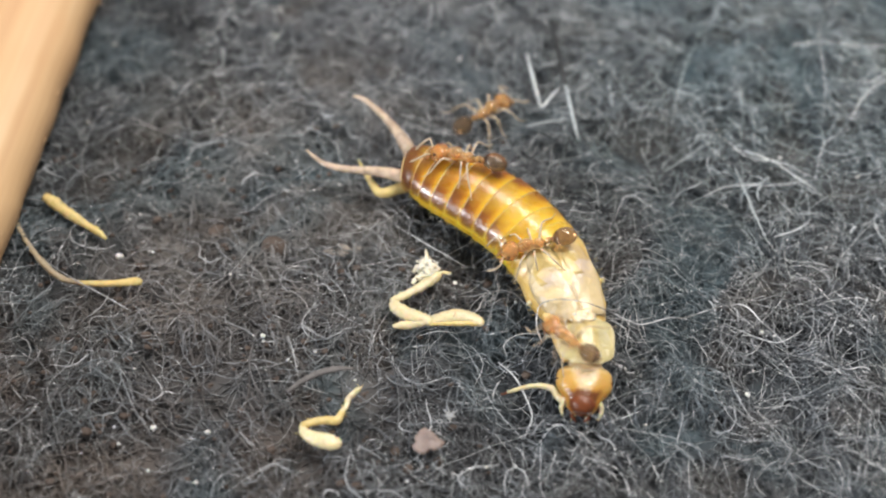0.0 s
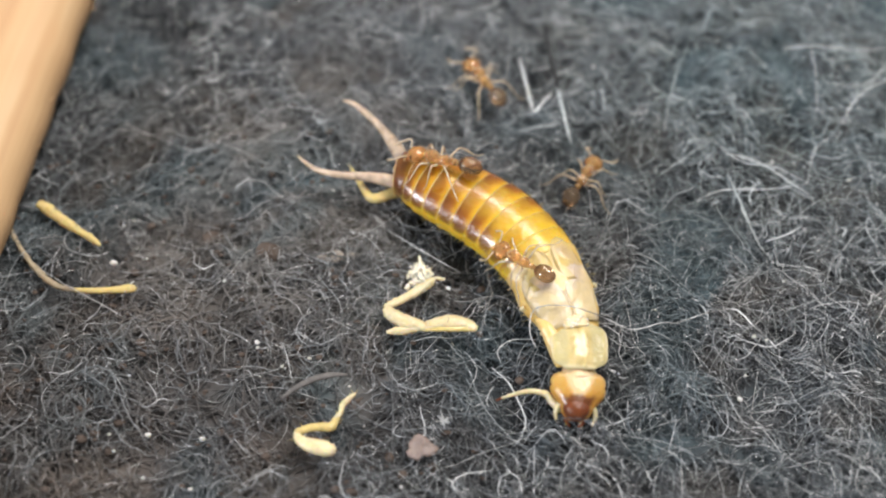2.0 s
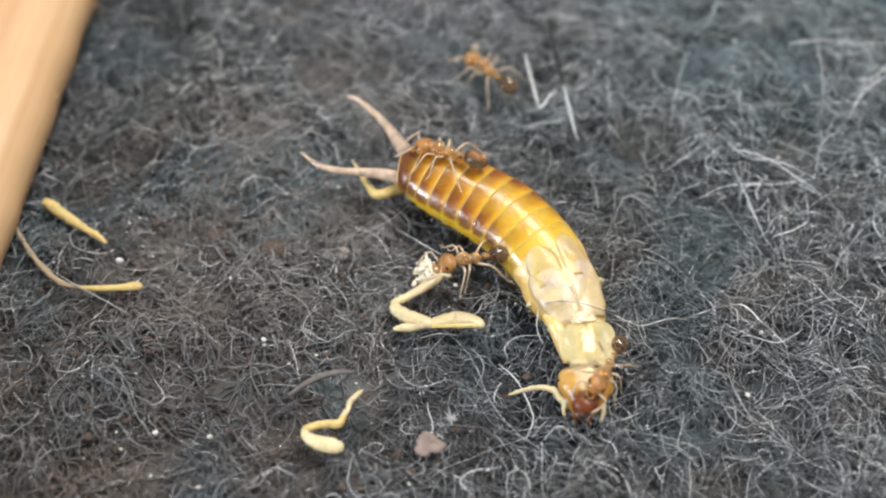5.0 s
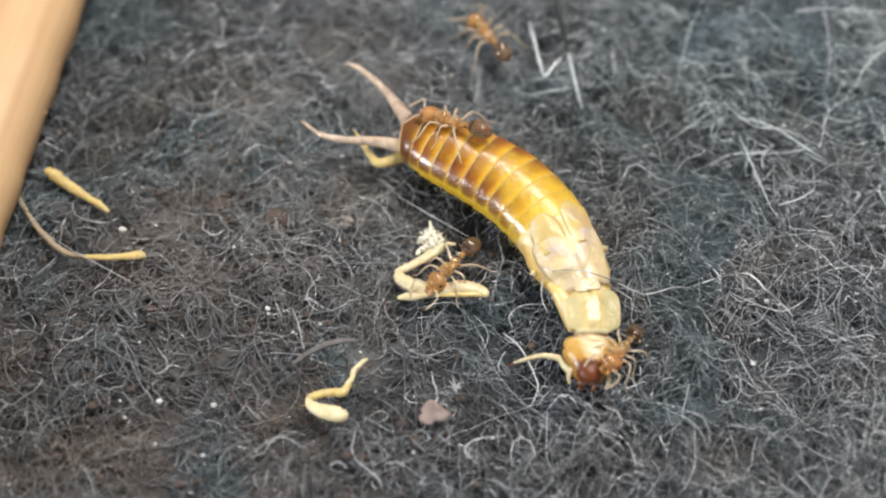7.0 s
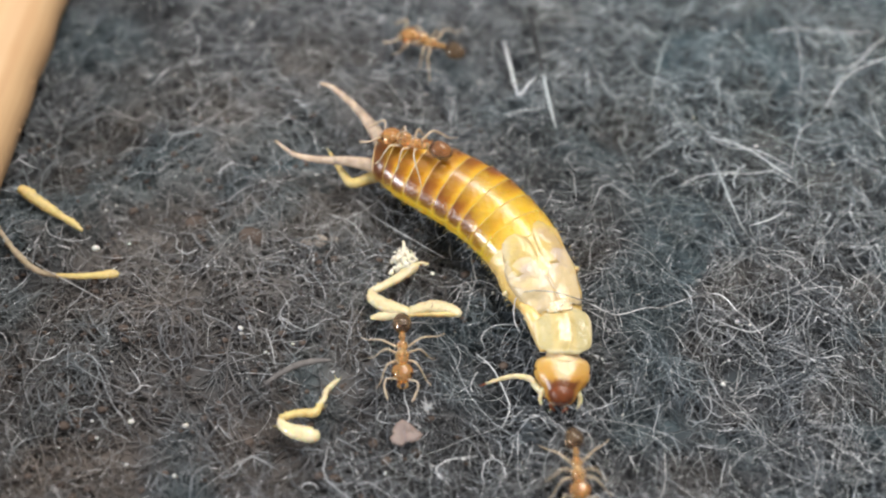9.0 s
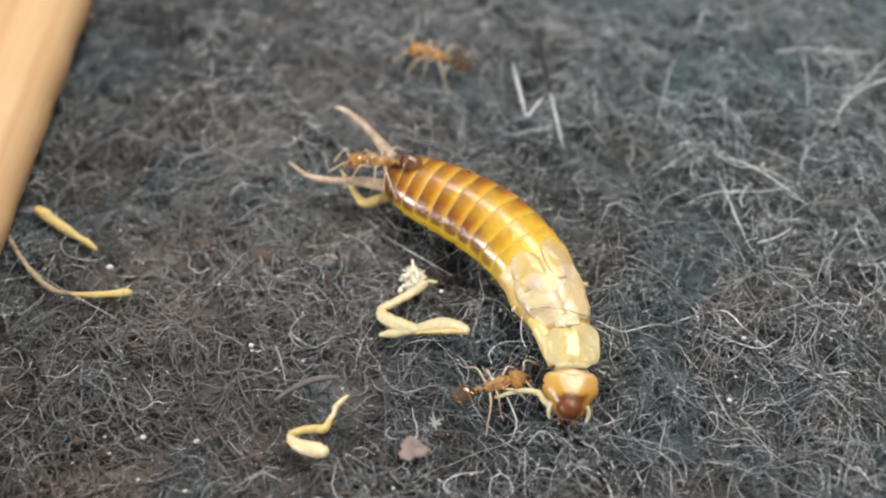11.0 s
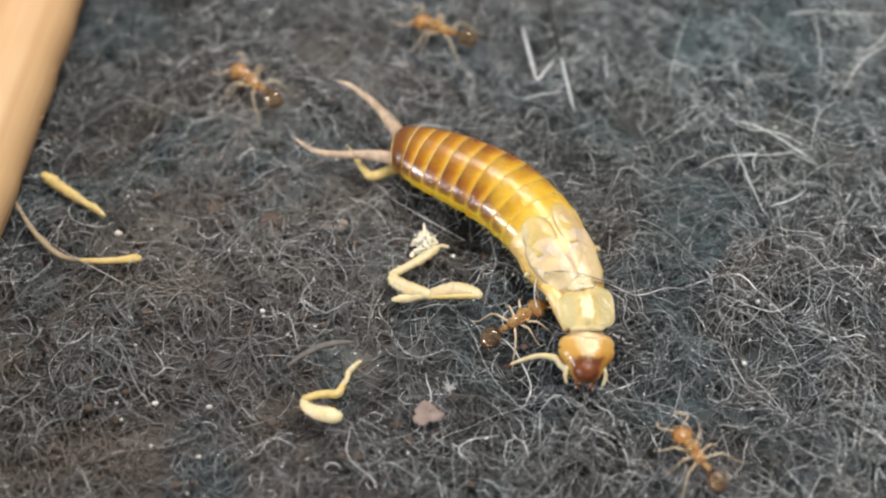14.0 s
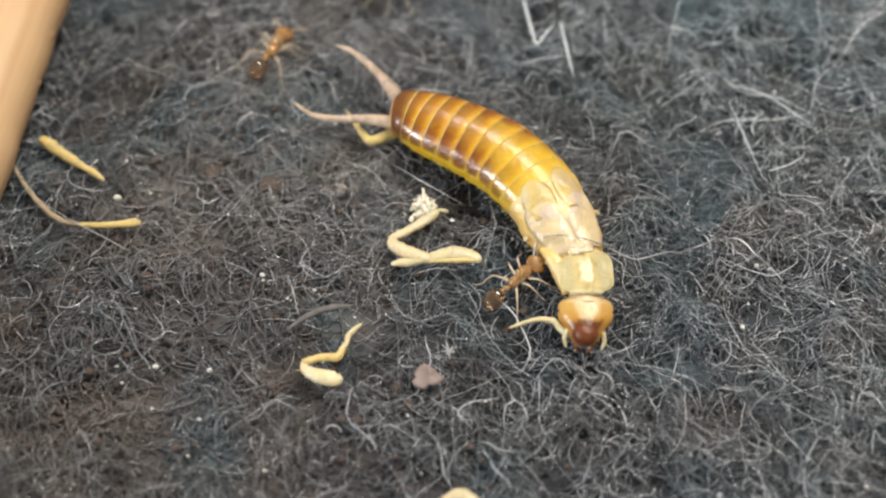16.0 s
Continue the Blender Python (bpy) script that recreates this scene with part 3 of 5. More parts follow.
def pronotum_plate(n=48, rows=20):
    """The neck shield: thin rims, a low middle with two ridges and a groove."""
    rings, pl = [], []
    for i in range(rows + 1):
        v = i / rows
        s = 10.50 + (12.30 - 10.50) * v
        u = abs(2 * v - 1)
        w = 1.10 * max(0.30, (1 - u ** 5)) ** 0.5 * (1.0 - 0.10 * v)
        c, d, side, up, a, b = spine_at(min(s, 11.6) * 0.6 + 0.4 * s)
        c0 = spine_at(s)[0]
        c = np.array([c0[0], c0[1], 1.0])
        ring, p = [], []
        for j in range(n):
            th = 2 * math.pi * j / n
            x = w * math.cos(th)
            edge = abs(x) / 1.1
            ridge = 0.14 * math.exp(-(x / 0.2) ** 2 - ((v - 0.76) / 0.10) ** 2) + 0.15 * math.exp(-((abs(x) - 0.13) / 0.09) ** 2) * math.exp(-((v - 0.55) / 0.32) ** 2)
            hollow = -0.07 * math.exp(-((abs(x) - 0.62) / 0.22) ** 2) * math.exp(-((v - 0.5) / 0.3) ** 2)
            z = 0.76 - 0.26 * edge ** 3 + ridge + hollow - 0.07 * math.exp(-(x / 0.05) ** 2) - 0.14 * u ** 4
            z += 0.075 * math.sin(th) * (1 - 0.55 * edge ** 2)
            ring.append(c + side * x + up * z)
            p.append((v, x / 1.1, s))
        rings.append(ring)
        pl.append(p)
    return rings_mesh(rings, pl)


def head_capsule(n=40):
    rows = [(0.0, 0.74, 0.38), (0.03, 0.90, 0.48), (0.08, 0.97, 0.53), (0.14, 1.0, 0.565), (0.22, 1.005, 0.55), (0.33, 1.02, 0.56), (0.43, 0.98, 0.55),
            (0.53, 0.86, 0.53), (0.63, 0.72, 0.50), (0.75, 0.60, 0.46), (0.86, 0.52, 0.40), (0.94, 0.40, 0.30), (1.0, 0.2, 0.16)]
    rings, pl = [], []
    for v, a, b in rows:
        s = 12.24 + 1.74 * v
        ring, p = [], []
        for j in range(n):
            th = 2 * math.pi * j / n
            notch = 1 - 0.07 * math.exp(-((math.cos(th)) / 0.22) ** 2) * (math.sin(th) > 0) * math.exp(-((v - 0.05) / 0.14) ** 2)
            ring.append(girth(s, th, notch, 0, a, b))
            p.append((v, math.cos(th), s))
        rings.append(ring)
        pl.append(p)
    return rings_mesh(rings, pl)


def earwig():
    e = empty("earwig", Matrix.Identity(4), "dead yellow-brown earwig with open forceps, lying on dark felt", "earwig")
    cuts = [0.0, 0.78, 1.36, 2.0, 2.72, 3.48, 4.26, 5.06, 5.86, 6.62, 7.35]
    for i in range(len(cuts) - 1):
        part("tergite", tergite(cuts[i], cuts[i + 1], last=i == 0), ABDOMEN, e, "dark brown end segment" if i == 0 else "")
    part("thorax", body_sleeve(7.1, 11.0, 0.968), THORAX, e, "pale yellow thorax")
    for lo, hi in ((34, 89.95), (90.05, 146)):
        part("wing_case", shell_plate(10.40, 7.9, lo - 9 if lo < 50 else lo, hi if lo < 50 else hi + 9, 0.955, 1.006, 0.3, wave=0.006), ELYTRON, e, "pale cream wing case")
        part("wing", shell_plate(8.8, 7.0, lo + 4, hi - 4 if lo > 50 else hi, 0.96, 1.003, 0.55, wave=0.006), WING, e, "pale folded wing with grey-brown veins")
    part("scutellum", shell_plate(10.62, 10.1, 60, 120, 0.9, 1.05, 0.5), ELYTRON, e, "small glossy plate behind the shield")
    part("pronotum", pronotum_plate(), PRONOTUM, e, "glossy translucent yellow neck shield")
    part("neck", body_sleeve(11.4, 12.55, 0.84, lift=0.04), NECK, e, "pinkish neck skin")
    head = part("head", head_capsule(), HEAD, e, "glossy amber head darkening to the mouth")
    for sgn in (-1, 1):
        c, d, side, up, a, b = spine_at(12.73)
        p = c + side * sgn * 0.93 + up * 0.10
        part("eye", [g for g in ball(p, (0.09, 0.07, 0.09), 12, 8)], EYE, head, "small dark eye")
        c, d, side, up, a, b = spine_at(13.64)
        base = c + side * sgn * 0.22 - up * 0.10
        part("mandible", tube([base, base + d * 0.3 + side * sgn * 0.06 - up * 0.1, base + d * 0.52 - side * sgn * 0.1 - up * 0.16], (0.14, 0.11, 0.03), 8, 5), JAW, head, "dark brown jaw")
        base = c + side * sgn * 0.42 + up * 0.02 - d * 0.3
        part("antenna_stub", tube([base, base + side * sgn * 0.22 + d * 0.12, base + side * sgn * 0.30 + d * 0.42 - up * 0.1, base + side * sgn * 0.22 + d * 0.66 - up * 0.22],
                                  (0.09, 0.10, 0.085, 0.05), 8, 5), LEGPALE, head, "broken cream antenna stub")
        base = c + side * sgn * 0.12 + d * 0.16 - up * 0.1
        part("palp", tube([base, base + d * 0.2 + side * sgn * 0.12 - up * 0.1, base + d * 0.34 + side * sgn * 0.2 - up * 0.24], (0.05, 0.055, 0.03), 6, 4), LEGPALE, head)
    c, d, side, up, a, b = spine_at(13.52)
    part("labrum", ball(c + up * 0.16, (0.50, 0.45, 0.37), 24, 14)[:2], JAW, head, "dark red-brown upper lip")
    # the slanting base of the foreleg beside the neck, and torn tissue behind the shield
    part("coxa", tube([girth(9.55, 0.30, 0.93), girth(10.2, 0.42, 0.97), girth(10.9, 0.30, 0.98), girth(11.5, 0.05, 1.0), girth(11.9, -0.15, 0.95)], (0.16, 0.30, 0.33, 0.27, 0.12), 12, 6, 0.9, 0.02), THORAX, e, "yellow-cream base of the foreleg")
    rng = np.random.default_rng(19)
    bits = [crumb(girth(rng.uniform(10.25, 10.6), rng.uniform(1.0, 2.0), 1.02), rng.uniform(0.04, 0.11), 700 + i, 0.6) for i in range(12)]
    bits += [crumb(girth(rng.uniform(8.6, 11.2), rng.choice((-0.15, 3.3)) + rng.normal(0, 0.15), 0.98), rng.uniform(0.02, 0.07), 740 + i, 0.5, lump=0.5) for i in range(14)]
    part("tissue", join(*bits), FLUFF, e, "crumbs of torn white tissue")
    # forceps
    part("forceps_arm", tube([(-1.78, 3.30, 1.25), (-2.15, 4.10, 1.15), (-2.71, 5.00, 1.1), (-3.40, 5.82, 1.1), (-4.05, 6.42, 1.1), (-4.52, 6.60, 1.1)],
                             (0.33, 0.29, 0.20, 0.15, 0.11, 0.04), 12, 7, 0.75), FORCEPS, e, "pinkish-cream curved forceps arm")
    part("forceps_arm", tube([(-1.95, 2.35, 1.0), (-2.55, 2.58, 0.95), (-3.40, 2.72, 0.9), (-4.50, 2.76, 0.9), (-5.40, 3.00, 0.9), (-6.17, 3.64, 0.9)],
                             (0.30, 0.28, 0.21, 0.155, 0.115, 0.04), 12, 7, 0.75), FORCEPS, e, "pinkish-cream curved forceps arm")
    # what is left of its legs
    hind = part("leg", tube([(-1.7, 2.4, 0.45), (-2.22, 2.28, 0.4), (-2.98, 2.02, 0.36), (-3.37, 2.50, 0.32), (-3.62, 2.95, 0.26), (-3.85, 3.4, 0.20), (-4.00, 3.72, 0.14)],
                            (0.20, 0.24, 0.20, 0.15, 0.11, 0.08, 0.05), 9, 5, rough=0.03), LEGHORN, e, "yellow hind leg bent under the tail")
    part("claw", tube([(-3.99, 3.70, 0.14), (-4.10, 3.88, 0.14), (-4.16, 3.94, 0.06)], (0.045, 0.035, 0.012), 6, 3), LEGPALE, hind)
    fore = part("leg", tube([(4.70, -7.25, 0.60), (4.42, -7.30, 0.60), (4.10, -7.02, 0.60), (3.88, -6.74, 0.60), (3.30, -6.62, 0.52), (2.80, -6.72, 0.44), (2.30, -6.84, 0.32)],
                            (0.14, 0.17, 0.14, 0.12, 0.10, 0.085, 0.05), 9, 5, rough=0.08), LEGPALE, e, "cream foreleg stretched from the head")
    part("claw", tube([(2.31, -6.84, 0.32), (2.15, -6.92, 0.3), (2.06, -6.88, 0.24)], (0.045, 0.03, 0.012), 6, 3), JAW, fore)
    # stumps along the flank
    for s, sg in ((8.95, 1), (8.95, -1), (10.2, 1), (10.9, 1)):
        b0 = girth(s, 0.15 if sg > 0 else math.pi - 0.15, 0.96)
        c, d, side, up, a, b = spine_at(s)
        part("leg_stump", tube([b0, b0 + side * sg * 0.10 - up * 0.04, b0 + side * sg * 0.16 - up * 0.12], (0.12, 0.10, 0.05), 8, 4, rough=0.16, seed=int(s * 10)), LEGPALE, e, "torn pale leg stump")
    # short bristles along both flanks
    rng = np.random.default_rng(3)
    hairs = []
    for i in range(220):
        s, left = rng.uniform(0.4, 9.5), rng.random() < 0.6
        th = rng.uniform(-0.45, 0.35)
        th = th if left else math.pi - th
        p, q = girth(s, th, 1.0), girth(s, th, 1.0 + rng.uniform(0.05, 0.11))
        w = rng.normal(0, 0.04, 3)
        hairs.append(tube([p, (p + q) / 2 + w * 0.4, q + w], (0.010, 0.008, 0.005), 4, 2))
    part("bristles", join(*hairs), LEGHORN, e)
    return e


EARWIG = earwig()


# ---- the ants ----
def ant_leg(sgn, fore, reach, drop=0.46):
    """Coxa to foot from the hip at the origin, out along y."""
    kx, fx = fore * 0.35, fore * 0.85
    knee = (kx * reach, sgn * 0.48 * reach, 0.22)
    ankle = (fx * reach, sgn * 0.86 * reach, -drop + 0.12)
    toe = ((fx + 0.25 * (fore if abs(fore) > 0.3 else 0.3)) * reach, sgn * 1.10 * reach, -drop)
    return tube([(0, 0, 0), (kx * 0.3 * reach, sgn * 0.14, 0.05), knee, tuple((np.array(knee) + np.array(ankle)) / 2 + np.array([0, sgn * 0.03, 0.04])), ankle, toe],
                (0.052, 0.050, 0.036, 0.033, 0.024, 0.015), 6, 4)


HIPS = [(0.33, 0.13, -0.08, 0.75), (0.08, 0.14, -0.08, 0.15), (-0.14, 0.13, -0.07, -0.8)]


def ant(label, size=1.0):
    """A worker ant about 3 mm long, facing x, feet 0.6 mm under its origin."""
    a = empty("ant", Matrix.Identity(4), label, "ant", "ants at the carcass")

    def headshape(v, th):
        return 1 + 0.10 * math.cos(2 * th) * (v < 0.5) - 0.16 * max(0, v - 0.6)
    head = part("head", ball((0.93, 0, 0.02), (0.37, 0.325, 0.27), 22, 14, headshape, -18)[:2], ANTHEAD, a, "rounded amber-brown head")
    th = part("thorax", tube([(0.66, 0, 0.03), (0.52, 0, 0.08), (0.30, 0, 0.11), (0.05, 0, 0.03), (-0.18, 0, 0.03), (-0.38, 0, -0.06)], (0.09, 0.19, 0.24, 0.16, 0.195, 0.08), 16, 6), ANT, a)
    part("petiole", tube([(-0.34, 0, -0.06), (-0.46, 0, 0.02), (-0.54, 0, 0.06), (-0.60, 0, -0.03), (-0.69, 0, 0.03), (-0.76, 0, -0.02)], (0.06, 0.10, 0.12, 0.06, 0.11, 0.06), 10, 4), ANT, a)
    part("gaster", ball((-1.12, 0, 0.03), (0.45, 0.31, 0.29), 26, 18, lambda v, t: 1 + 0.12 * (v - 0.5) - 0.018 * (abs(v - 0.67) < 0.03), 8), GASTER, a, "glossy dark brown gaster with a pale ring")
    for sgn in (-1, 1):
        part("eye", ball((1.02, sgn * 0.27, 0.11), (0.075, 0.04, 0.06), 10, 6)[:2], EYE, head, "tiny black eye")
        part("mandible", tube([(1.24, sgn * 0.12, -0.12), (1.36, sgn * 0.12, -0.17), (1.43, sgn * 0.02, -0.19)], (0.07, 0.06, 0.02), 6, 4), ANTHEAD, head)
        feeler = part("antenna", tube([(0, 0, 0), (0.06, sgn * 0.22, 0.12), (0.12, sgn * 0.40, 0.16), (0.30, sgn * 0.46, 0.06), (0.52, sgn * 0.42, -0.08), (0.70, sgn * 0.36, -0.20)],
                                      (0.025, 0.028, 0.03, 0.032, 0.042, 0.03), 6, 4), ANTLEG, head, "elbowed tan antenna")
        feeler.location = (1.18 * MM, sgn * 0.10 * MM, 0.0)
        for i, (hx, hy, hz, fore) in enumerate(HIPS):
            leg = part("leg", ant_leg(sgn, fore, (0.88, 0.92, 1.12)[i]), ANTLEG, a, "thin tan leg")
            leg.location = (hx * MM, sgn * hy * MM, hz * MM)
    # a robust worker: a tenth longer and stouter still
    for ob in a.children_recursive:
        stout = 1.1 if ob.name.split(".")[0] == "leg" else 1.24
        ob.data.transform(Matrix.Diagonal((1.1, stout, stout, 1)))
        ob.location = (ob.location.x * 1.1, ob.location.y * stout, ob.location.z * stout)
    # smaller workers keep their feet on the same level
    for ob in a.children_recursive:
        ob.data.transform(Matrix.Scale(size, 4))
        ob.location *= size
    for ob in a.children:
        ob.location.z -= (1 - size) * 0.62 * MM
    return a


# ---- torn-off legs, crumbs and threads on the cloth ----
def thing(name, geo, material, label, category, group=""):
    return tagged(part(name, geo, material), label, category, group)


def torn_leg_large():
    e = empty("torn_leg", mm_pose(0, 0, -0.14), "torn-off cream earwig leg folded at the knee, on dark felt", "insect leg", "torn-off legs")
    part("tibia", tube([(-0.36, -1.55, 0.45), (-0.58, -1.76, 0.45), (-1.05, -2.14, 0.42), (-1.55, -2.44, 0.40), (-1.96, -2.68, 0.40), (-2.14, -2.86, 0.40)], (0.17, 0.22, 0.20, 0.18, 0.18, 0.16), 10, 6, 0.75, 0.10), LEGPALE, e)
    part("tarsus", tube([(-0.45, -1.60, 0.45), (-0.2, -1.48, 0.45), (0.02, -1.50, 0.42), (0.12, -1.42, 0.36)], (0.09, 0.08, 0.07, 0.03), 7, 4, 1, 0.05), LEGPALE, e)
    part("femur", tube([(-2.13, -2.86, 0.42), (-1.90, -3.18, 0.42), (-1.35, -3.48, 0.42), (-0.85, -3.66, 0.42), (-0.62, -3.74, 0.42)], (0.19, 0.26, 0.28, 0.24, 0.18), 12, 6, 0.7, 0.07), LEGPALE, e)
    part("spur", tube([(-2.10, -3.92, 0.36), (-1.75, -3.86, 0.36), (-1.30, -3.84, 0.38), (-0.80, -3.74, 0.42)], (0.08, 0.17, 0.18, 0.15), 9, 5, 0.7, 0.10), LEGPALE, e)
    seg = part("thigh", tube([(-0.75, -3.70, 0.42), (-0.30, -3.60, 0.42), (0.25, -3.50, 0.46), (0.80, -3.58, 0.44), (1.20, -3.74, 0.40), (1.36, -3.78, 0.38)], (0.16, 0.24, 0.29, 0.27, 0.21, 0.10), 12, 6, 0.6, 0.05), LEGPALE, e, "swollen translucent cream thigh")
    part("seam", tube([(-0.70, -3.86, 0.42), (0.10, -3.86, 0.46), (0.80, -3.84, 0.44), (1.22, -3.84, 0.40)], (0.06, 0.09, 0.10, 0.09), 6, 5, 1, 0.10), LEGHORN, seg)
    part("crack", tube([(0.22, -3.36, 0.60), (0.27, -3.50, 0.645), (0.20, -3.64, 0.60)], (0.012, 0.018, 0.012), 5, 3), STUMP, seg, "thin brown crack")
    rng = np.random.default_rng(8)
    tuft = [crumb((-0.86 + rng.normal(0, 0.19), -1.36 + rng.normal(0, 0.24), 0.42 + rng.uniform(-0.15, 0.25)), rng.uniform(0.04, 0.13), 40 + i) for i in range(130)]
    tuft += [crumb((-0.84, -1.42, 0.40), 0.24, 31), crumb((-0.80, -1.22, 0.44), 0.19, 32)]
    for k in range(80):
        p = np.array([-0.86 + rng.normal(0, 0.19), -1.33 + rng.normal(0, 0.23), 0.40 + rng.uniform(-0.1, 0.15)])
        d = rng.normal(0, 1, 3) + np.array([0, 0.5, 0.6])
        d /= np.linalg.norm(d)
        tuft.append(tube([p, p + d * 0.12 + rng.normal(0, 0.03, 3), p + d * rng.uniform(0.16, 0.28)], (0.03, 0.02, 0.008), 5, 3))
    tuft += [tube([(-0.84, -1.05, 0.5), (-0.84, -0.78, 0.58), (-0.88, -0.5, 0.62)], (0.10, 0.07, 0.03), 7, 4, 1, 0.15)]
    part("fluff", join(*tuft), FLUFF, e, "crumbly white tissue at the torn end")
    return e


def torn_leg_small():
    e = empty("torn_leg", mm_pose(0, 0, -0.14), "small torn-off cream insect leg bent sharply on dark felt", "insect leg", "torn-off legs")
    part("tarsus", tube([(-3.15, -6.58, 0.42), (-3.30, -6.72, 0.4), (-3.61, -7.05, 0.38), (-3.68, -7.35, 0.36), (-3.86, -7.63, 0.36)], (0.04, 0.09, 0.125, 0.095, 0.125), 8, 5, 1, 0.12), LEGPALE, e)
    part("tibia", tube([(-3.80, -7.55, 0.36), (-3.98, -7.92, 0.36), (-4.28, -7.93, 0.36), (-4.75, -7.98, 0.36), (-5.24, -8.16, 0.34)], (0.11, 0.17, 0.16, 0.15, 0.15), 9, 5, 0.9, 0.03), LEGHORN, e)
    part("femur", tube([(-5.24, -8.12, 0.34), (-5.12, -8.42, 0.36), (-4.80, -8.64, 0.38), (-4.40, -8.76, 0.38), (-4.02, -8.82, 0.36), (-3.84, -8.72, 0.32)], (0.10, 0.19, 0.26, 0.30, 0.29, 0.15), 12, 6, 0.75, 0.02), THIGH, e, "pale swollen thigh")
    return e


def leg_bristles(pts, count, seed, reach=0.16):
    """Short spines standing off a leg's line."""
    rng = np.random.default_rng(seed)
    line = curve_points(pts, 8)
    out = []
    for k in range(count):
        p = line[rng.integers(1, len(line) - 1)]
        d = rng.normal(0, 1, 3)
        d /= np.linalg.norm(d)
        d[2] = abs(d[2]) * 0.6
        out.append(tube([p + d * 0.08, p + d * (0.12 + reach * 0.5), p + d * (0.12 + reach * rng.uniform(0.7, 1.3)) + rng.normal(0, 0.02, 3)], (0.014, 0.010, 0.005), 4, 2))
    return join(*out)


large, small = torn_leg_large(), torn_leg_small()
part("bristles", leg_bristles([(-0.30, -1.52, 0.45), (-1.05, -2.22, 0.42), (-2.12, -2.96, 0.40), (-0.85, -3.68, 0.42), (0.25, -3.50, 0.5), (1.36, -3.78, 0.38)], 46, 31), LEGHORN, large)
part("bristles", leg_bristles([(-3.15, -6.58, 0.42), (-3.68, -7.35, 0.36), (-3.98, -7.92, 0.36), (-5.20, -8.08, 0.34), (-5.05, -8.68, 0.36), (-3.9, -8.9, 0.32)], 34, 32), LEGHORN, small)
thing("leg_fragment", tube([(-16.45, 2.30, 0.34), (-16.10, 2.02, 0.36), (-15.50, 1.55, 0.36), (-14.85, 1.08, 0.35), (-14.45, 0.80, 0.33), (-14.0, 0.50, 0.32), (-13.62, 0.20, 0.26)],
                           (0.17, 0.25, 0.24, 0.20, 0.15, 0.15, 0.06), 9, 5, 0.8, 0.085, 5), LEGHORN, "broken yellow insect leg piece on dark felt", "insect leg", "torn-off legs")
frag = empty("leg_fragment", Matrix.Identity(4), "long bent dull tan insect leg partly under the wooden stick", "insect leg", "torn-off legs")
part("tibia", tube([(-17.6, 1.6, 0.25), (-17.26, 0.82, 0.28), (-16.4, -0.44, 0.28), (-15.56, -1.34, 0.28), (-14.92, -1.79, 0.28), (-14.0, -2.03, 0.30)], (0.07, 0.09, 0.12, 0.13, 0.12, 0.10), 8, 6, 0.8, 0.12, 6), STUMP, frag)
part("femur", tube([(-14.25, -1.98, 0.30), (-13.5, -2.04, 0.34), (-12.7, -2.02, 0.36), (-12.1, -1.95, 0.36), (-11.86, -2.0, 0.34)], (0.11, 0.13, 0.15, 0.19, 0.10), 9, 6, 0.8, 0.05), LEGHORN, frag, "yellow thicker end")
thing("leg_fragment", tube([(-0.5, -13.7, 0.25), (0.0, -13.45, 0.34), (0.43, -13.35, 0.36), (0.95, -13.7, 0.32), (1.3, -13.9, 0.25)], (0.06, 0.2, 0.24, 0.2, 0.08), 10, 5, 0.8, 0.03), LEGPALE, "pale cream insect leg piece on dark felt", "insect leg", "torn-off legs")


def flake_plate():
    """A thin broken scale with a raised fold."""
    rng = np.random.default_rng(14)
    rings = []
    for h in (-0.03, 0.03):
        for k in ((1.0,) if h < 0 else (1.0, 0.75, 0.4)):
            ring = []
            for j in range(18):
                th = 2 * math.pi * j / 18
                r = (0.52 + 0.09 * math.cos(3 * th + 0.6) + 0.05 * math.cos(7 * th)) * k
                x, y = r * math.cos(th) * 1.0, r * math.sin(th) * 0.78
                ring.append((-0.76 + x, -8.80 + y, 0.22 + h + 0.22 * y + 0.10 * math.exp(-((x - 0.1) / 0.12) ** 2) + 0.03 * math.sin(9 * x + 4 * y)))
            rings.append(ring)
    return rings_mesh(rings)


thing("flake", flake_plate(), FLAKE, "thin reddish-brown flake on dark felt", "flake")
thing("pale_grain", crumb((-12.93, -0.70, 0.32), 0.16, 71), GRAIN, "tiny white grain on the felt", "grain", "grains")
thing("pale_grain", crumb((10.9, -6.8, 0.12), 0.10, 72), GRAIN, "tiny white grain on the felt", "grain", "grains")
thing("pale_grain", crumb((0.27, -1.85, 0.15), 0.09, 80), GRAIN, "tiny pale grain on the felt", "grain", "grains")
thing("pale_grain", crumb((-10.56, -8.20, 0.15), 0.11, 81), GRAIN, "tiny pale grain on the felt", "grain", "grains")
thing("pale_grain", crumb((-6.99, -4.28, 0.12), 0.10, 82), GRAIN, "tiny pale grain on the felt", "grain", "grains")
thing("pale_grain", crumb((-8.59, -8.36, 0.12), 0.11, 83), GRAIN, "tiny pale grain on the felt", "grain", "grains")
thing("pale_grain", crumb((6.84, 10.18, 0.20), 0.09, 84), GRAIN, "tiny pale grain on the felt", "grain", "grains")
thing("twig", tube([(-5.9, -6.7, 0.1), (-5.36, -6.32, 0.22), (-4.75, -6.0, 0.28), (-4.13, -5.83, 0.28), (-3.5, -5.78, 0.24)], (0.06, 0.11, 0.13, 0.12, 0.05), 8, 6, 0.8, 0.08), TWIG, "thin grey-brown bark splinter on the felt", "twig")
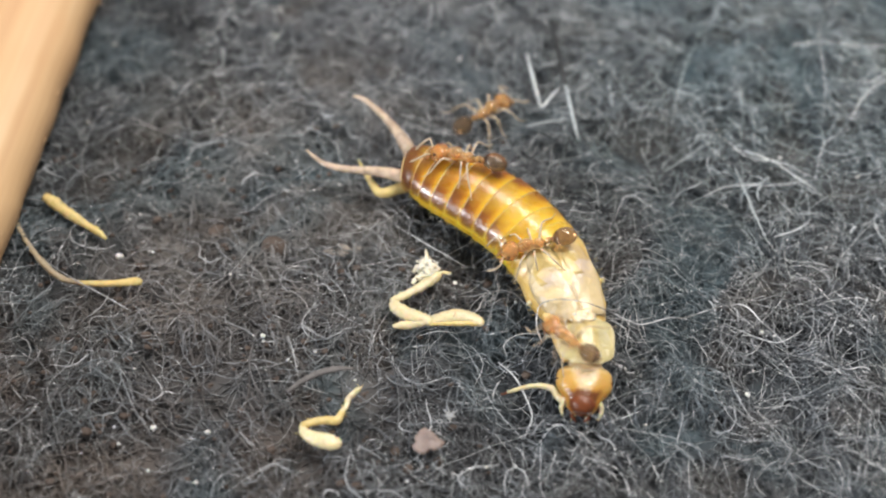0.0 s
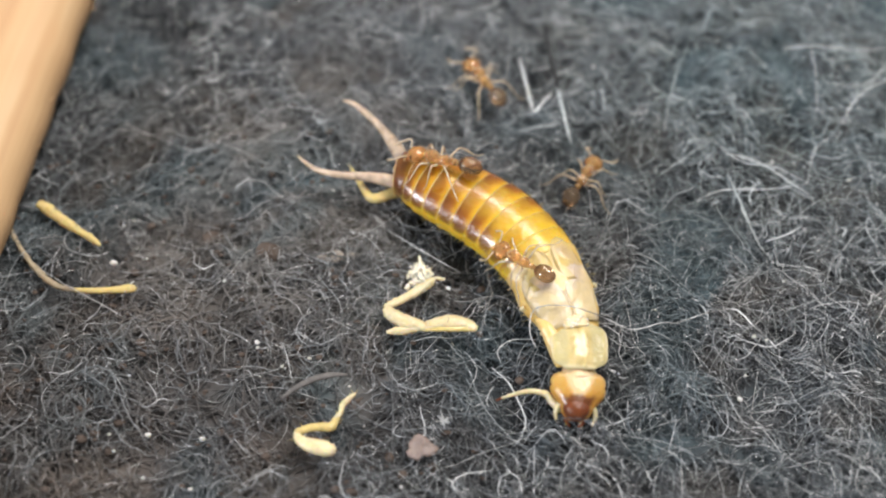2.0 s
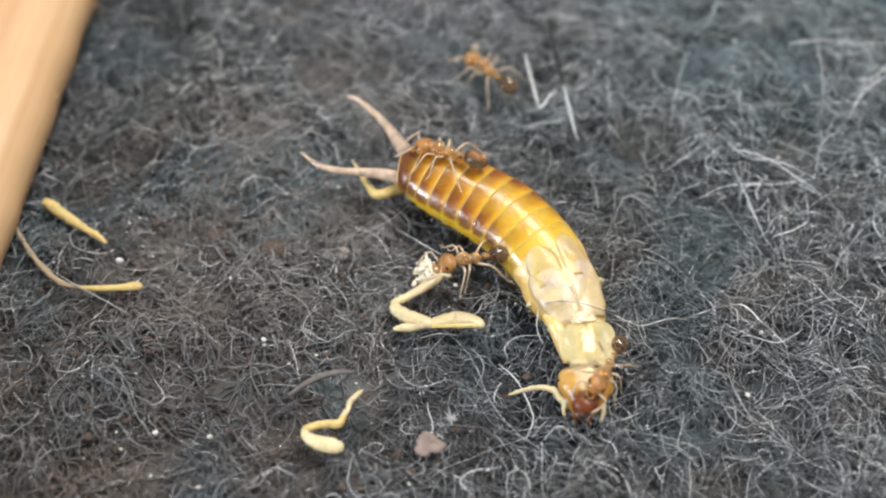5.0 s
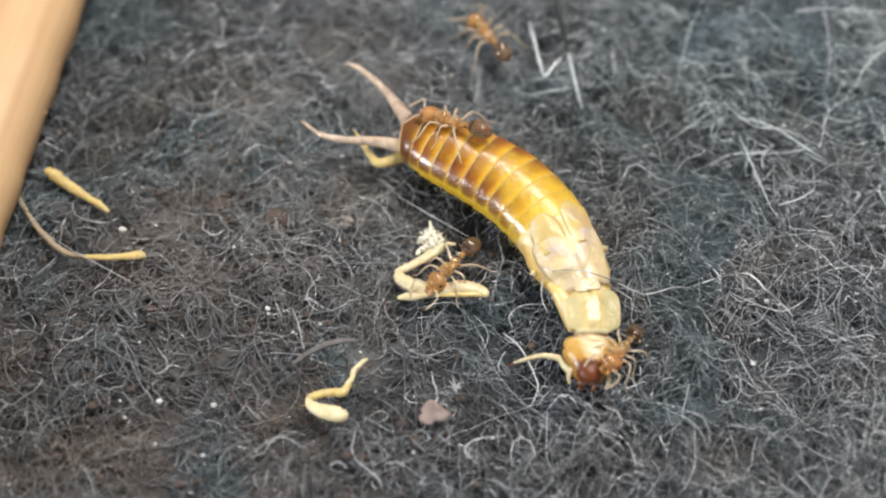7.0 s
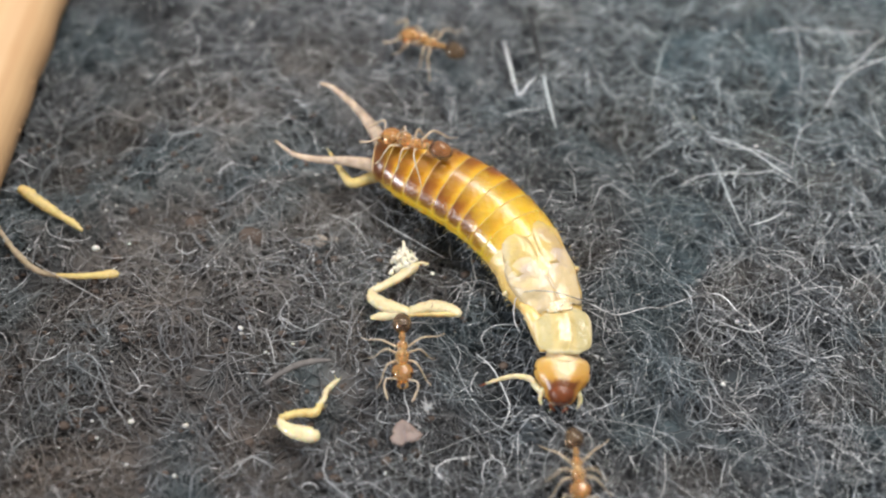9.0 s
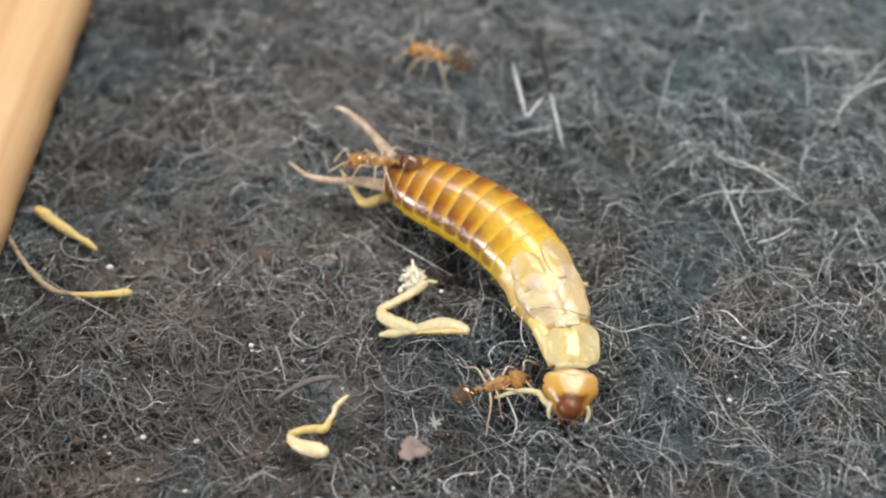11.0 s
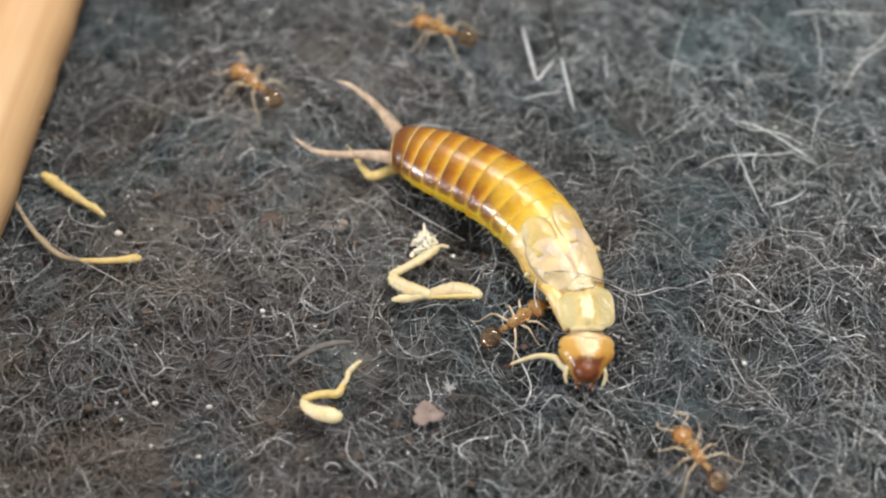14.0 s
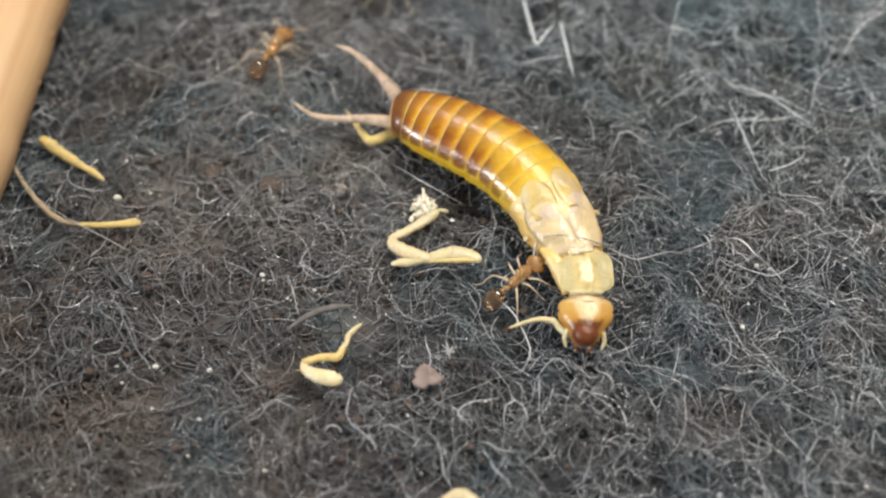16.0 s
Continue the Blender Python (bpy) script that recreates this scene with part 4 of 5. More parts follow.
for i, (x, y, r, mat) in enumerate([(-6.9, 0.2, 0.62, SOIL), (-4.75, 0.0, 0.30, PALE_SOIL), (-4.25, 0.12, 0.34, PALE_SOIL), (-3.7, 0.2, 0.22, PALE_SOIL), (-9.3, 1.0, 0.45, SOIL)]):
    thing("soil_crumb", crumb((x, y, -0.26 + float(cloth_height(x, y))), r, 90 + i, 0.45, 22, 14, 0.34), mat,
          "dull brown soil crumb sunk in the felt" if mat is SOIL else "pale beige soil crumb sunk in the felt", "soil crumb", "soil crumbs")

rng = np.random.default_rng(44)
star = []
for k in range(9):
    d = np.array([math.cos(k * 2.4), math.sin(k * 2.4), rng.uniform(0.1, 0.8)])
    star.append(tube([(0.05, -7.75, 0.18), np.array([0.05, -7.75, 0.2]) + d * 0.12, np.array([0.05, -7.75, 0.2]) + d * rng.uniform(0.22, 0.34)], (0.05, 0.035, 0.01), 5, 3))
thing("lint", join(*star), LINT, "tiny pale star-shaped tuft of lint on the felt", "lint")

THREADS = [
    ("white_thread", TWISTED, 0.019, [(3.50, -4.95, 0.70), (3.28, -4.45, 0.95), (3.36, -3.85, 1.45), (3.85, -3.90, 1.98), (4.75, -4.12, 2.22), (5.60, -4.25, 1.95), (6.15, -3.95, 1.15), (7.0, -4.14, 0.75), (7.55, -4.02, 0.62), (8.3, -3.76, 0.58), (8.9, -3.72, 0.52), (9.47, -3.50, 0.50), (10.25, -3.24, 0.52), (11.1, -3.06, 0.45), (11.5, -3.32, 0.42), (11.75, -3.72, 0.40), (12.25, -4.30, 0.34), (12.7, -4.85, 0.2)], "long white thread lying across the earwig's neck"),
    ("white_thread", WHITE_THREAD, 0.048, [(3.52, 10.4, 0.5), (3.63, 9.6, 0.5), (3.78, 8.6, 0.45), (4.00, 7.32, 0.42), (4.28, 7.55, 0.42), (4.55, 7.95, 0.45), (4.85, 8.28, 0.45)], "short pale thread bent like a hook"),
    ("white_thread", FIBRE_PALE, 0.055, [(5.12, 8.45, 0.55), (5.20, 7.7, 0.58), (5.30, 6.8, 0.54), (5.40, 6.1, 0.46), (5.52, 5.4, 0.34)], "short blue-grey thread on the felt"),
    ("grey_fibre", FIBRE_PALE, 0.035, [(3.48, 6.23, 0.36), (4.21, 6.35, 0.44), (5.14, 6.5, 0.40)], "short pale grey fibre on the felt"),
    ("black_thread", BLACK_THREAD, 0.085, [(4.74, 12.4, 0.60), (4.78, 11.3, 0.72), (4.88, 10.1, 0.74), (5.02, 9.1, 0.68), (5.16, 8.3, 0.50)], "short black thread on the felt"),
    ("white_thread", WHITE_THREAD, 0.030, [(17.29, 6.63, 0.25), (17.91, 7.72, 0.35), (18.74, 8.56, 0.4), (19.81, 9.2, 0.35), (20.69, 9.63, 0.3)], "curved white thread on the felt"),
    ("white_thread", WHITE_THREAD, 0.026, [(18.06, 8.82, 0.3), (18.96, 9.04, 0.35), (20.02, 10.15, 0.4), (21.02, 11.07, 0.3)], "curved white thread on the felt"),
    ("silk_strand", WHITE_THREAD, 0.014, [(16.9, 12.6, 0.4), (16.70, 11.0, 0.5), (16.62, 9.7, 0.5), (16.46, 8.35, 0.5), (16.1, 6.6, 0.4)], "straight glinting silk strand on the felt"),
    ("silk_strand", WHITE_THREAD, 0.030, [(15.53, 11.21, 0.3), (17.05, 11.32, 0.35), (18.65, 11.13, 0.3), (20.2, 11.2, 0.25)], "straight glinting silk strand on the felt"),
    ("silk_strand", WHITE_THREAD, 0.020, [(11.95, 4.8, 0.45), (12.84, 4.41, 0.55), (13.69, 3.84, 0.55), (14.39, 3.16, 0.5), (15.1, 2.6, 0.4)], "glinting web strand on the felt"),
    ("grey_fibre", FIBRE_PALE, 0.018, [(11.23, 11.24, 0.4), (10.55, 9.82, 0.5), (9.93, 7.77, 0.5), (9.47, 5.96, 0.4)], "long curved pale fibre on the felt"),
    ("grey_fibre", FIBRE_PALE, 0.026, [(11.91, 3.95, 0.3), (12.2, 2.38, 0.35), (12.45, 1.1, 0.3), (12.75, 0.0, 0.2)], "straight pale grey fibre on the felt"),
    ("grey_fibre", WHITE_THREAD, 0.028, [(12.99, 0.33, 0.25), (13.85, 0.6, 0.32), (14.49, 1.05, 0.25)], "short bright fibre on the felt"),
    ("grey_fibre", FIBRE_PALE, 0.020, [(8.99, 3.71, 0.25), (10.03, 4.49, 0.35), (11.11, 5.44, 0.25)], "straight pale grey fibre on the felt"),
    ("grey_fibre", FIBRE_PALE, 0.020, [(-2.21, 0.99, 0.2), (-0.83, -0.14, 0.35), (0.74, -1.23, 0.3)], "straight pale grey fibre on the felt"),
    ("grey_fibre", FIBRE_PALE, 0.026, [(1.84, -5.51, 0.25), (2.45, -6.17, 0.25), (2.91, -7.31, 0.25), (2.99, -7.89, 0.25), (2.70, -8.6, 0.2)], "curling pale grey fibre beside the head"),
    ("grey_fibre", FIBRE_PALE, 0.022, [(1.8, -9.69, 0.25), (0.79, -9.84, 0.25), (0.35, -10.23, 0.25), (0.77, -10.77, 0.25)], "curling pale grey fibre on the felt"),
    ("grey_fibre", FIBRE_PALE, 0.018, [(10.42, -3.78, 0.25), (11.62, -4.44, 0.25), (12.45, -4.62, 0.25), (13.4, -4.04, 0.25)], "curling pale grey fibre on the felt"),
    ("grey_fibre", FIBRE_TOP, 0.014, [(-3.48, -7.17, 0.25), (-1.82, -8.08, 0.25), (-0.39, -8.0, 0.25), (1.24, -8.12, 0.25)], "curling pale grey fibre on the felt"),
    ("grey_fibre", FIBRE_TOP, 0.018, [(2.09, -0.52, 0.80), (1.77, -1.53, 0.80), (1.89, -2.53, 0.80), (1.62, -3.57, 0.80), (1.33, -4.87, 0.80)], "thin crooked grey fibre standing beside the thorax"),
    ("grey_fibre", FIBRE_PALE, 0.017, [(2.17, -5.36, 0.40), (2.08, -4.87, 0.40), (2.54, -4.43, 0.40), (3.25, -4.36, 0.40), (3.94, -4.44, 0.40)], "looped pale grey fibre beside the neck"),
    ("grey_fibre", FIBRE_PALE, 0.016, [(-6.00, -4.43, 0.35), (-5.73, -5.22, 0.35), (-5.50, -6.19, 0.35)], "thin bent fibre near the torn legs"),
    ("grey_fibre", FIBRE_PALE, 0.018, [(-15.63, -1.13, 0.45), (-14.50, -1.89, 0.45), (-12.93, -2.83, 0.45), (-12.09, -3.35, 0.45)], "thin straight fibre crossing the tan leg"),
    ("grey_fibre", FIBRE_TOP, 0.020, [(-12.74, -4.89, 0.30), (-12.03, -6.11, 0.30), (-11.31, -7.52, 0.30), (-10.82, -8.10, 0.30)], "straight grey fibre on the soiled felt"),
    ("silk_strand", WHITE_THREAD, 0.018, [(11.51, 5.81, 0.25), (12.64, 4.48, 0.25), (13.8, 4.29, 0.25), (15.18, 3.37, 0.25)], "glinting web strand on the felt"),
    ("silk_strand", WHITE_THREAD, 0.016, [(15.15, 3.25, 0.25), (15.86, 5.17, 0.25), (16.87, 6.06, 0.25)], "glinting web strand on the felt"),
    ("silk_strand", WHITE_THREAD, 0.016, [(10.47, 2.42, 0.25), (11.59, 2.96, 0.25), (13.47, 3.01, 0.25), (15.21, 3.31, 0.25)], "glinting web strand on the felt"),
]
for name, mat, r, pts, label in THREADS:
    thing(name, tube(pts, [r * 0.6] + [r] * (len(pts) - 2) + [r * 0.5], 7, 10, 1, 0.30 if name == "silk_strand" else 0.16, 2), mat, label, "thread", "loose threads")


def grit():
    rng = np.random.default_rng(21)
    bits = []
    for i in range(170):
        x, y = rng.uniform(-22, 22), rng.uniform(-15, 20)
        if rng.random() > 0.9 - 0.03 * x - 0.01 * y and x > 0:
            continue
        bits.append(crumb((x, y, rng.uniform(-0.2, 0.12) + float(cloth_height(x, y))), abs(rng.normal(0.035, 0.022)) + 0.018, 200 + i, 0.8, 6, 4))
    return tagged(part("grit", join(*bits), GRAIN), "fine pale grit scattered in the felt", "grit", kind="stuff")


grit()


def soil_dust():
    """Fine brown crumbs trodden into the dirty side of the cloth."""
    rng = np.random.default_rng(23)
    bits = []
    for i in range(1500):
        x, y = rng.uniform(-21, 6), rng.uniform(-15, 9)
        if rng.random() > (0.25 + 0.75 * float(clump(x, y))) * min(1, (7 - x) / 12) * min(1, (10 - y) / 8):
            continue
        bits.append(crumb((x, y, rng.uniform(-0.45, -0.02) + float(cloth_height(x, y))), abs(rng.normal(0.06, 0.06)) + 0.03, 900 + i, 0.6, 6, 4, 0.3))
    return tagged(part("soil_dust", join(*bits), SOIL), "fine brown soil dust in the felt", "soil", kind="stuff")


soil_dust()


def wooden_stick():
    """A flat stick with rounded edges along the cloth's side."""
    rng = np.random.default_rng(6)
    rings = []
    for i in range(61):
        y = -26 + 60 * i / 60
        ring = []
        for px, pz in [(0.0, 1.3), (-0.10, 0.7), (-0.45, 0.2), (-1.1, 0.0), (-13, 0.0), (-13.8, 0.3), (-14, 1.5), (-13.7, 2.7), (-13, 3.0), (-9, 3.05), (-5, 3.02), (-1.5, 2.95), (-0.8, 2.75), (-0.35, 2.35), (-0.08, 1.85)]:
            ring.append((px + 0.07 * math.sin(i * 1.7) * math.sin(i * 0.31) + rng.normal(0, 0.02), y, pz + rng.normal(0, 0.015)))
        rings.append(ring)
    ob = part("wooden_stick", rings_mesh(rings), WOOD)
    ob.matrix_basis = mm_pose(-17.17, 0.0, -0.1, 0, 0, -4.6)
    for k in range(12):
        y = rng.uniform(-8, 24)
        h = rng.uniform(0.4, 2.4)
        p = np.array([0.02 - 0.10 * (h - 1.3) ** 2, y, h])
        q = p + np.array([rng.uniform(0.02, 0.10), rng.normal(0, 0.30), rng.normal(0, 0.10)])
        part("splinter", tube([p - (0.1, 0, 0), (p + q) / 2 + rng.normal(0, 0.03, 3), q], (0.05, rng.uniform(0.02, 0.045), 0.012), 5, 3), WOOD, ob)
    return tagged(ob, "flat pale orange-brown wooden stick with rounded edge", "wooden stick")


wooden_stick()

ANTS = [ant("amber worker ant walking on the felt behind the carcass"), ant("amber worker ant biting at the earwig's tail"),
        ant("amber worker ant crossing the earwig's back", 0.94), ant("amber worker ant climbing over the earwig's thorax", 0.88)]


def stride(a, spans, seed):
    """Swing the six legs while the ant walks, and a little while it feeds. spans: (start, end) of walking."""
    legs = [o for o in a.children if o.name.split(".")[0] == "leg"]
    for i, leg in enumerate(legs):
        sgn = -1 if i < 3 else 1
        home = leg.location.copy()
        phase = (0.0 if (i % 3 + (i // 3)) % 2 == 0 else math.pi) + seed
        rows = []
        for k in range(0, 108):
            t = min(16.0, k * 0.15)
            go = max([min(1, max(0, (t - b + 0.2) / 0.2), 1) * min(1, max(0, (e + 0.2 - t) / 0.2)) for b, e in spans] + [0])
            amp = 4 + 17 * go
            swing = amp * math.sin(2 * math.pi * 1.9 * t + phase)
            rise = (1 + 9 * go) * max(0, math.cos(2 * math.pi * 1.9 * t + phase))
            rows.append((t, Matrix.Translation(home) @ pose(0, 0, 0, sgn * rise, 0, swing)))
        walk(leg, rows)
    head = [o for o in a.children if o.name.split(".")[0] == "head"][0]
    for i, feeler in enumerate(o for o in head.children if o.name.split(".")[0] == "antenna"):
        home = feeler.location.copy()
        walk(feeler, [(k * 0.25, Matrix.Translation(home) @ pose(0, 0, 0, 0, 9 * math.sin(k * 1.3 + seed + i), 16 * math.sin(k * 0.85 + 2 * seed + 1.7 * i))) for k in range(65)])


def rock(tilt, turn, x, y, z):
    """The carcass as the ants tug it: its tail lifted and its body turned about the neck, degrees and millimetres."""
    pivot = Matrix.Translation(Vector((4.6, -5.0, 0.9)) * MM)
    lift = Matrix.Rotation(radians(tilt), 4, Vector((0.77, 0.64, 0.0)))
    return mm_pose(x, y, z) @ pivot @ Matrix.Rotation(radians(turn), 4, "Z") @ lift @ pivot.inverted()


def motions():
    walk(EARWIG, [
        (0, rock(1.76, -2.58, -0.06, -0.02, -0.15)),
        (1.5, rock(1.76, -2.50, -0.06, -0.02, -0.15)),
        (2.2, rock(2.42, -1.90, -0.05, -0.01, -0.15)),
        (4.0, rock(2.53, -1.80, -0.05, -0.01, -0.15)),
        (6.3, rock(2.90, -1.20, -0.07, -0.01, -0.08)),
        (7.0, rock(2.90, -1.10, -0.07, -0.01, -0.08)),
        (7.6, rock(2.90, -0.95, -0.07, -0.01, -0.08)),
        (9.7, rock(2.90, -0.90, -0.07, -0.01, -0.08)),
        (11.8, rock(1.34, -1.33, 0.02, 0.05, 0.00)),
        (12.5, rock(1.34, -1.33, 0.02, 0.05, 0.00)),
        (13.0, rock(1.19, -1.04, 0.01, 0.06, 0.00)),
        (13.5, rock(0.19, -0.18, 0.01, 0.01, 0.00)),
        (14.0, rock(0.00, 0.00, 0.00, 0.00, 0.00)),
        (16.0, rock(0.00, 0.00, 0.00, 0.00, 0.00)),
    ])
    walk(ANTS[0], [
        (0.0, mm_pose(1.57, 6.67, 0.65, 0, -0, 39)),
        (0.2, mm_pose(1.85, 6.58, 0.65, 0, -0, 46)),
        (0.4, mm_pose(1.85, 7.26, 0.65, 0, -0, 63)),
        (0.6, mm_pose(1.59, 8.01, 0.65, 0, -0, 86)),
        (0.8, mm_pose(1.46, 8.46, 0.65, 0, -0, 88)),
        (1.0, mm_pose(1.96, 8.98, 0.65, 0, -0, 81)),
        (1.5, mm_pose(1.90, 8.88, 0.65, 0, -0, 109)),
        (2.0, mm_pose(1.86, 8.92, 0.65, 0, -0, 120)),
        (2.5, mm_pose(1.68, 9.12, 0.65, 0, -0, 136)),
        (3.0, mm_pose(1.55, 8.96, 0.65, 0, -0, 135)),
        (3.5, mm_pose(1.86, 9.02, 0.65, 0, -0, 132)),
        (4.0, mm_pose(1.90, 9.03, 0.65, 0, -0, 140)),
        (6.5, mm_pose(1.71, 9.52, 0.65, 0, -0, 121)),
        (7.0, mm_pose(1.64, 9.46, 0.65, 0, -0, 121)),
        (7.5, mm_pose(1.36, 9.35, 0.65, 0, -0, 134)),
        (8.0, mm_pose(0.72, 9.50, 0.65, 0, -0, 146)),
        (8.5, mm_pose(0.31, 9.75, 0.65, 0, -0, 157)),
        (9.0, mm_pose(0.21, 10.18, 0.65, 0, -0, 154)),
        (9.5, mm_pose(0.10, 11.19, 0.65, 0, -0, 142)),
        (11.8, mm_pose(0.15, 10.02, 0.65, 0, -0, 161)),
        (12.0, mm_pose(0.23, 9.87, 0.65, 0, -0, 156)),
        (12.5, mm_pose(0.30, 10.09, 0.65, 0, -0, 152)),
        (13.0, mm_pose(0.34, 10.06, 0.65, 0, -0, 153)),
        (13.5, mm_pose(0.23, 10.24, 0.65, 0, -0, 153)),
        (14.0, mm_pose(-0.05, 10.10, 0.65, 0, -0, 152)),
        (14.5, mm_pose(-0.58, 10.39, 0.65, 0, -0, 166)),
        (15.0, mm_pose(-1.14, 10.18, 0.65, 0, -0, 159)),
        (15.5, mm_pose(-1.69, 10.64, 0.65, 0, -0, 170)),
        (16.0, mm_pose(-2.21, 10.81, 0.65, 0, -0, 178)),
    ])
    walk(ANTS[1], [
        (0.0, mm_pose(0.64, 2.24, 2.83, 11, 2, 165)),
        (0.4, mm_pose(0.55, 2.41, 2.79, 12, 3, 161)),
        (1.0, mm_pose(0.17, 2.35, 2.81, 9, 4, 162)),
        (1.5, mm_pose(-0.01, 2.36, 2.81, 6, 5, 162)),
        (2.0, mm_pose(-0.02, 2.36, 2.88, 8, 5, 160)),
        (3.0, mm_pose(-0.02, 2.37, 2.91, 8, 6, 158)),
        (3.5, mm_pose(-0.05, 2.55, 2.88, 12, 6, 157)),
        (4.0, mm_pose(-0.08, 2.55, 2.88, 12, 6, 157)),
        (6.5, mm_pose(0.08, 2.48, 2.97, 14, 7, 152)),
        (7.0, mm_pose(0.01, 2.42, 2.99, 11, 7, 152)),
        (7.5, mm_pose(-0.24, 2.43, 2.97, 10, 8, 151)),
        (8.0, mm_pose(-0.19, 2.44, 2.96, 10, 8, 153)),
        (8.5, mm_pose(-0.80, 2.47, 2.93, 7, 9, 162)),
        (9.0, mm_pose(-0.48, 2.36, 2.99, 5, 8, 153)),
        (9.5, mm_pose(-0.72, 3.02, 2.66, 20, 6, 148)),
        (11.8, mm_pose(-2.50, 2.65, 2.37, 14, 6, 179)),
        (12.0, mm_pose(-2.51, 2.53, 2.41, 19, 6, 158)),
        (12.5, mm_pose(-2.89, 3.62, 2.14, 19, 6, 155)),
        (13.0, mm_pose(-4.21, 2.93, 1.87, 17, 6, 167)),
        (13.5, mm_pose(-6.03, 5.62, 0.65, 0, -0, 145)),
        (14.0, mm_pose(-8.15, 6.97, 0.65, 0, -0, 135)),
        (14.5, mm_pose(-9.48, 7.91, 0.65, 0, -0, 141)),
        (15.0, mm_pose(-8.34, 7.57, 0.65, 0, -0, 119)),
        (15.5, mm_pose(-8.18, 6.77, 0.65, 0, -0, 94)),
        (16.0, mm_pose(-7.28, 6.79, 0.65, 0, -0, 64)),
    ])
    walk(ANTS[2], [
        (0.0, mm_pose(3.23, -1.76, 2.51, -6, 13, -171)),
        (0.2, mm_pose(3.25, -1.79, 2.51, -7, 13, -173)),
        (0.4, mm_pose(3.50, -1.94, 2.54, -5, 10, -172)),
        (0.6, mm_pose(3.46, -1.48, 2.58, -5, 4, -177)),
        (0.8, mm_pose(4.10, -0.43, 2.70, 15, -9, 140)),
        (1.0, mm_pose(4.32, 0.31, 2.41, 30, -12, 139)),
        (1.2, mm_pose(4.80, 1.67, 1.36, 20, 8, 107)),
        (1.5, mm_pose(5.11, 2.06, 1.28, -3, 9, 29)),
        (1.9, mm_pose(5.84, 3.07, 0.65, 0, -0, 55)),
        (2.2, mm_pose(5.86, 3.65, 0.65, 0, -0, 64)),
        (2.5, mm_pose(5.40, 4.04, 0.65, 0, -0, 76)),
        (2.8, mm_pose(5.14, 4.02, 0.65, 0, -0, 84)),
        (3.1, mm_pose(5.54, 4.22, 0.65, 0, -0, 99)),
        (3.3, mm_pose(5.54, 3.19, 0.65, 0, -0, -161)),
        (3.5, mm_pose(5.46, 2.43, 1.01, -17, 6, -97)),
        (4.0, mm_pose(3.48, -0.18, 2.80, 4, -11, -180)),
        (6.3, mm_pose(0.16, -2.28, 0.65, 0, -0, -135)),
        (6.5, mm_pose(0.08, -2.20, 0.65, 0, 0, -134)),
        (7.0, mm_pose(-0.02, -2.74, 0.65, 0, -0, -130)),
        (7.5, mm_pose(0.02, -2.59, 0.65, 0, -0, -136)),
        (8.0, mm_pose(0.39, -2.63, 0.65, 0, -0, -140)),
        (8.5, mm_pose(-0.31, -3.94, 0.65, 0, -0, -105)),
        (9.0, mm_pose(-0.87, -5.59, 0.65, -0, -0, -89)),
        (9.5, mm_pose(-0.05, -6.72, 0.65, -0, -0, -57)),
        (9.7, mm_pose(0.69, -7.13, 0.65, -0, -0, -50)),
        (11.8, mm_pose(2.35, -5.22, 0.37, 0, -0, 40)),
        (12.0, mm_pose(2.40, -4.96, 0.48, -4, -5, 38)),
        (12.5, mm_pose(2.42, -4.85, 0.65, -1, -14, 27)),
        (13.0, mm_pose(2.18, -4.94, 0.37, 0, -0, 38)),
        (13.5, mm_pose(2.29, -4.76, 0.37, 0, -0, 37)),
        (14.0, mm_pose(2.57, -5.08, 0.47, -4, -5, 33)),
        (14.5, mm_pose(2.65, -5.13, 0.63, -2, -13, 27)),
        (15.0, mm_pose(2.52, -4.84, 0.56, -2, -10, 26)),
        (15.5, mm_pose(2.54, -4.84, 0.56, -2, -11, 26)),
        (16.0, mm_pose(2.63, -4.97, 0.65, -4, -15, 37)),
    ])
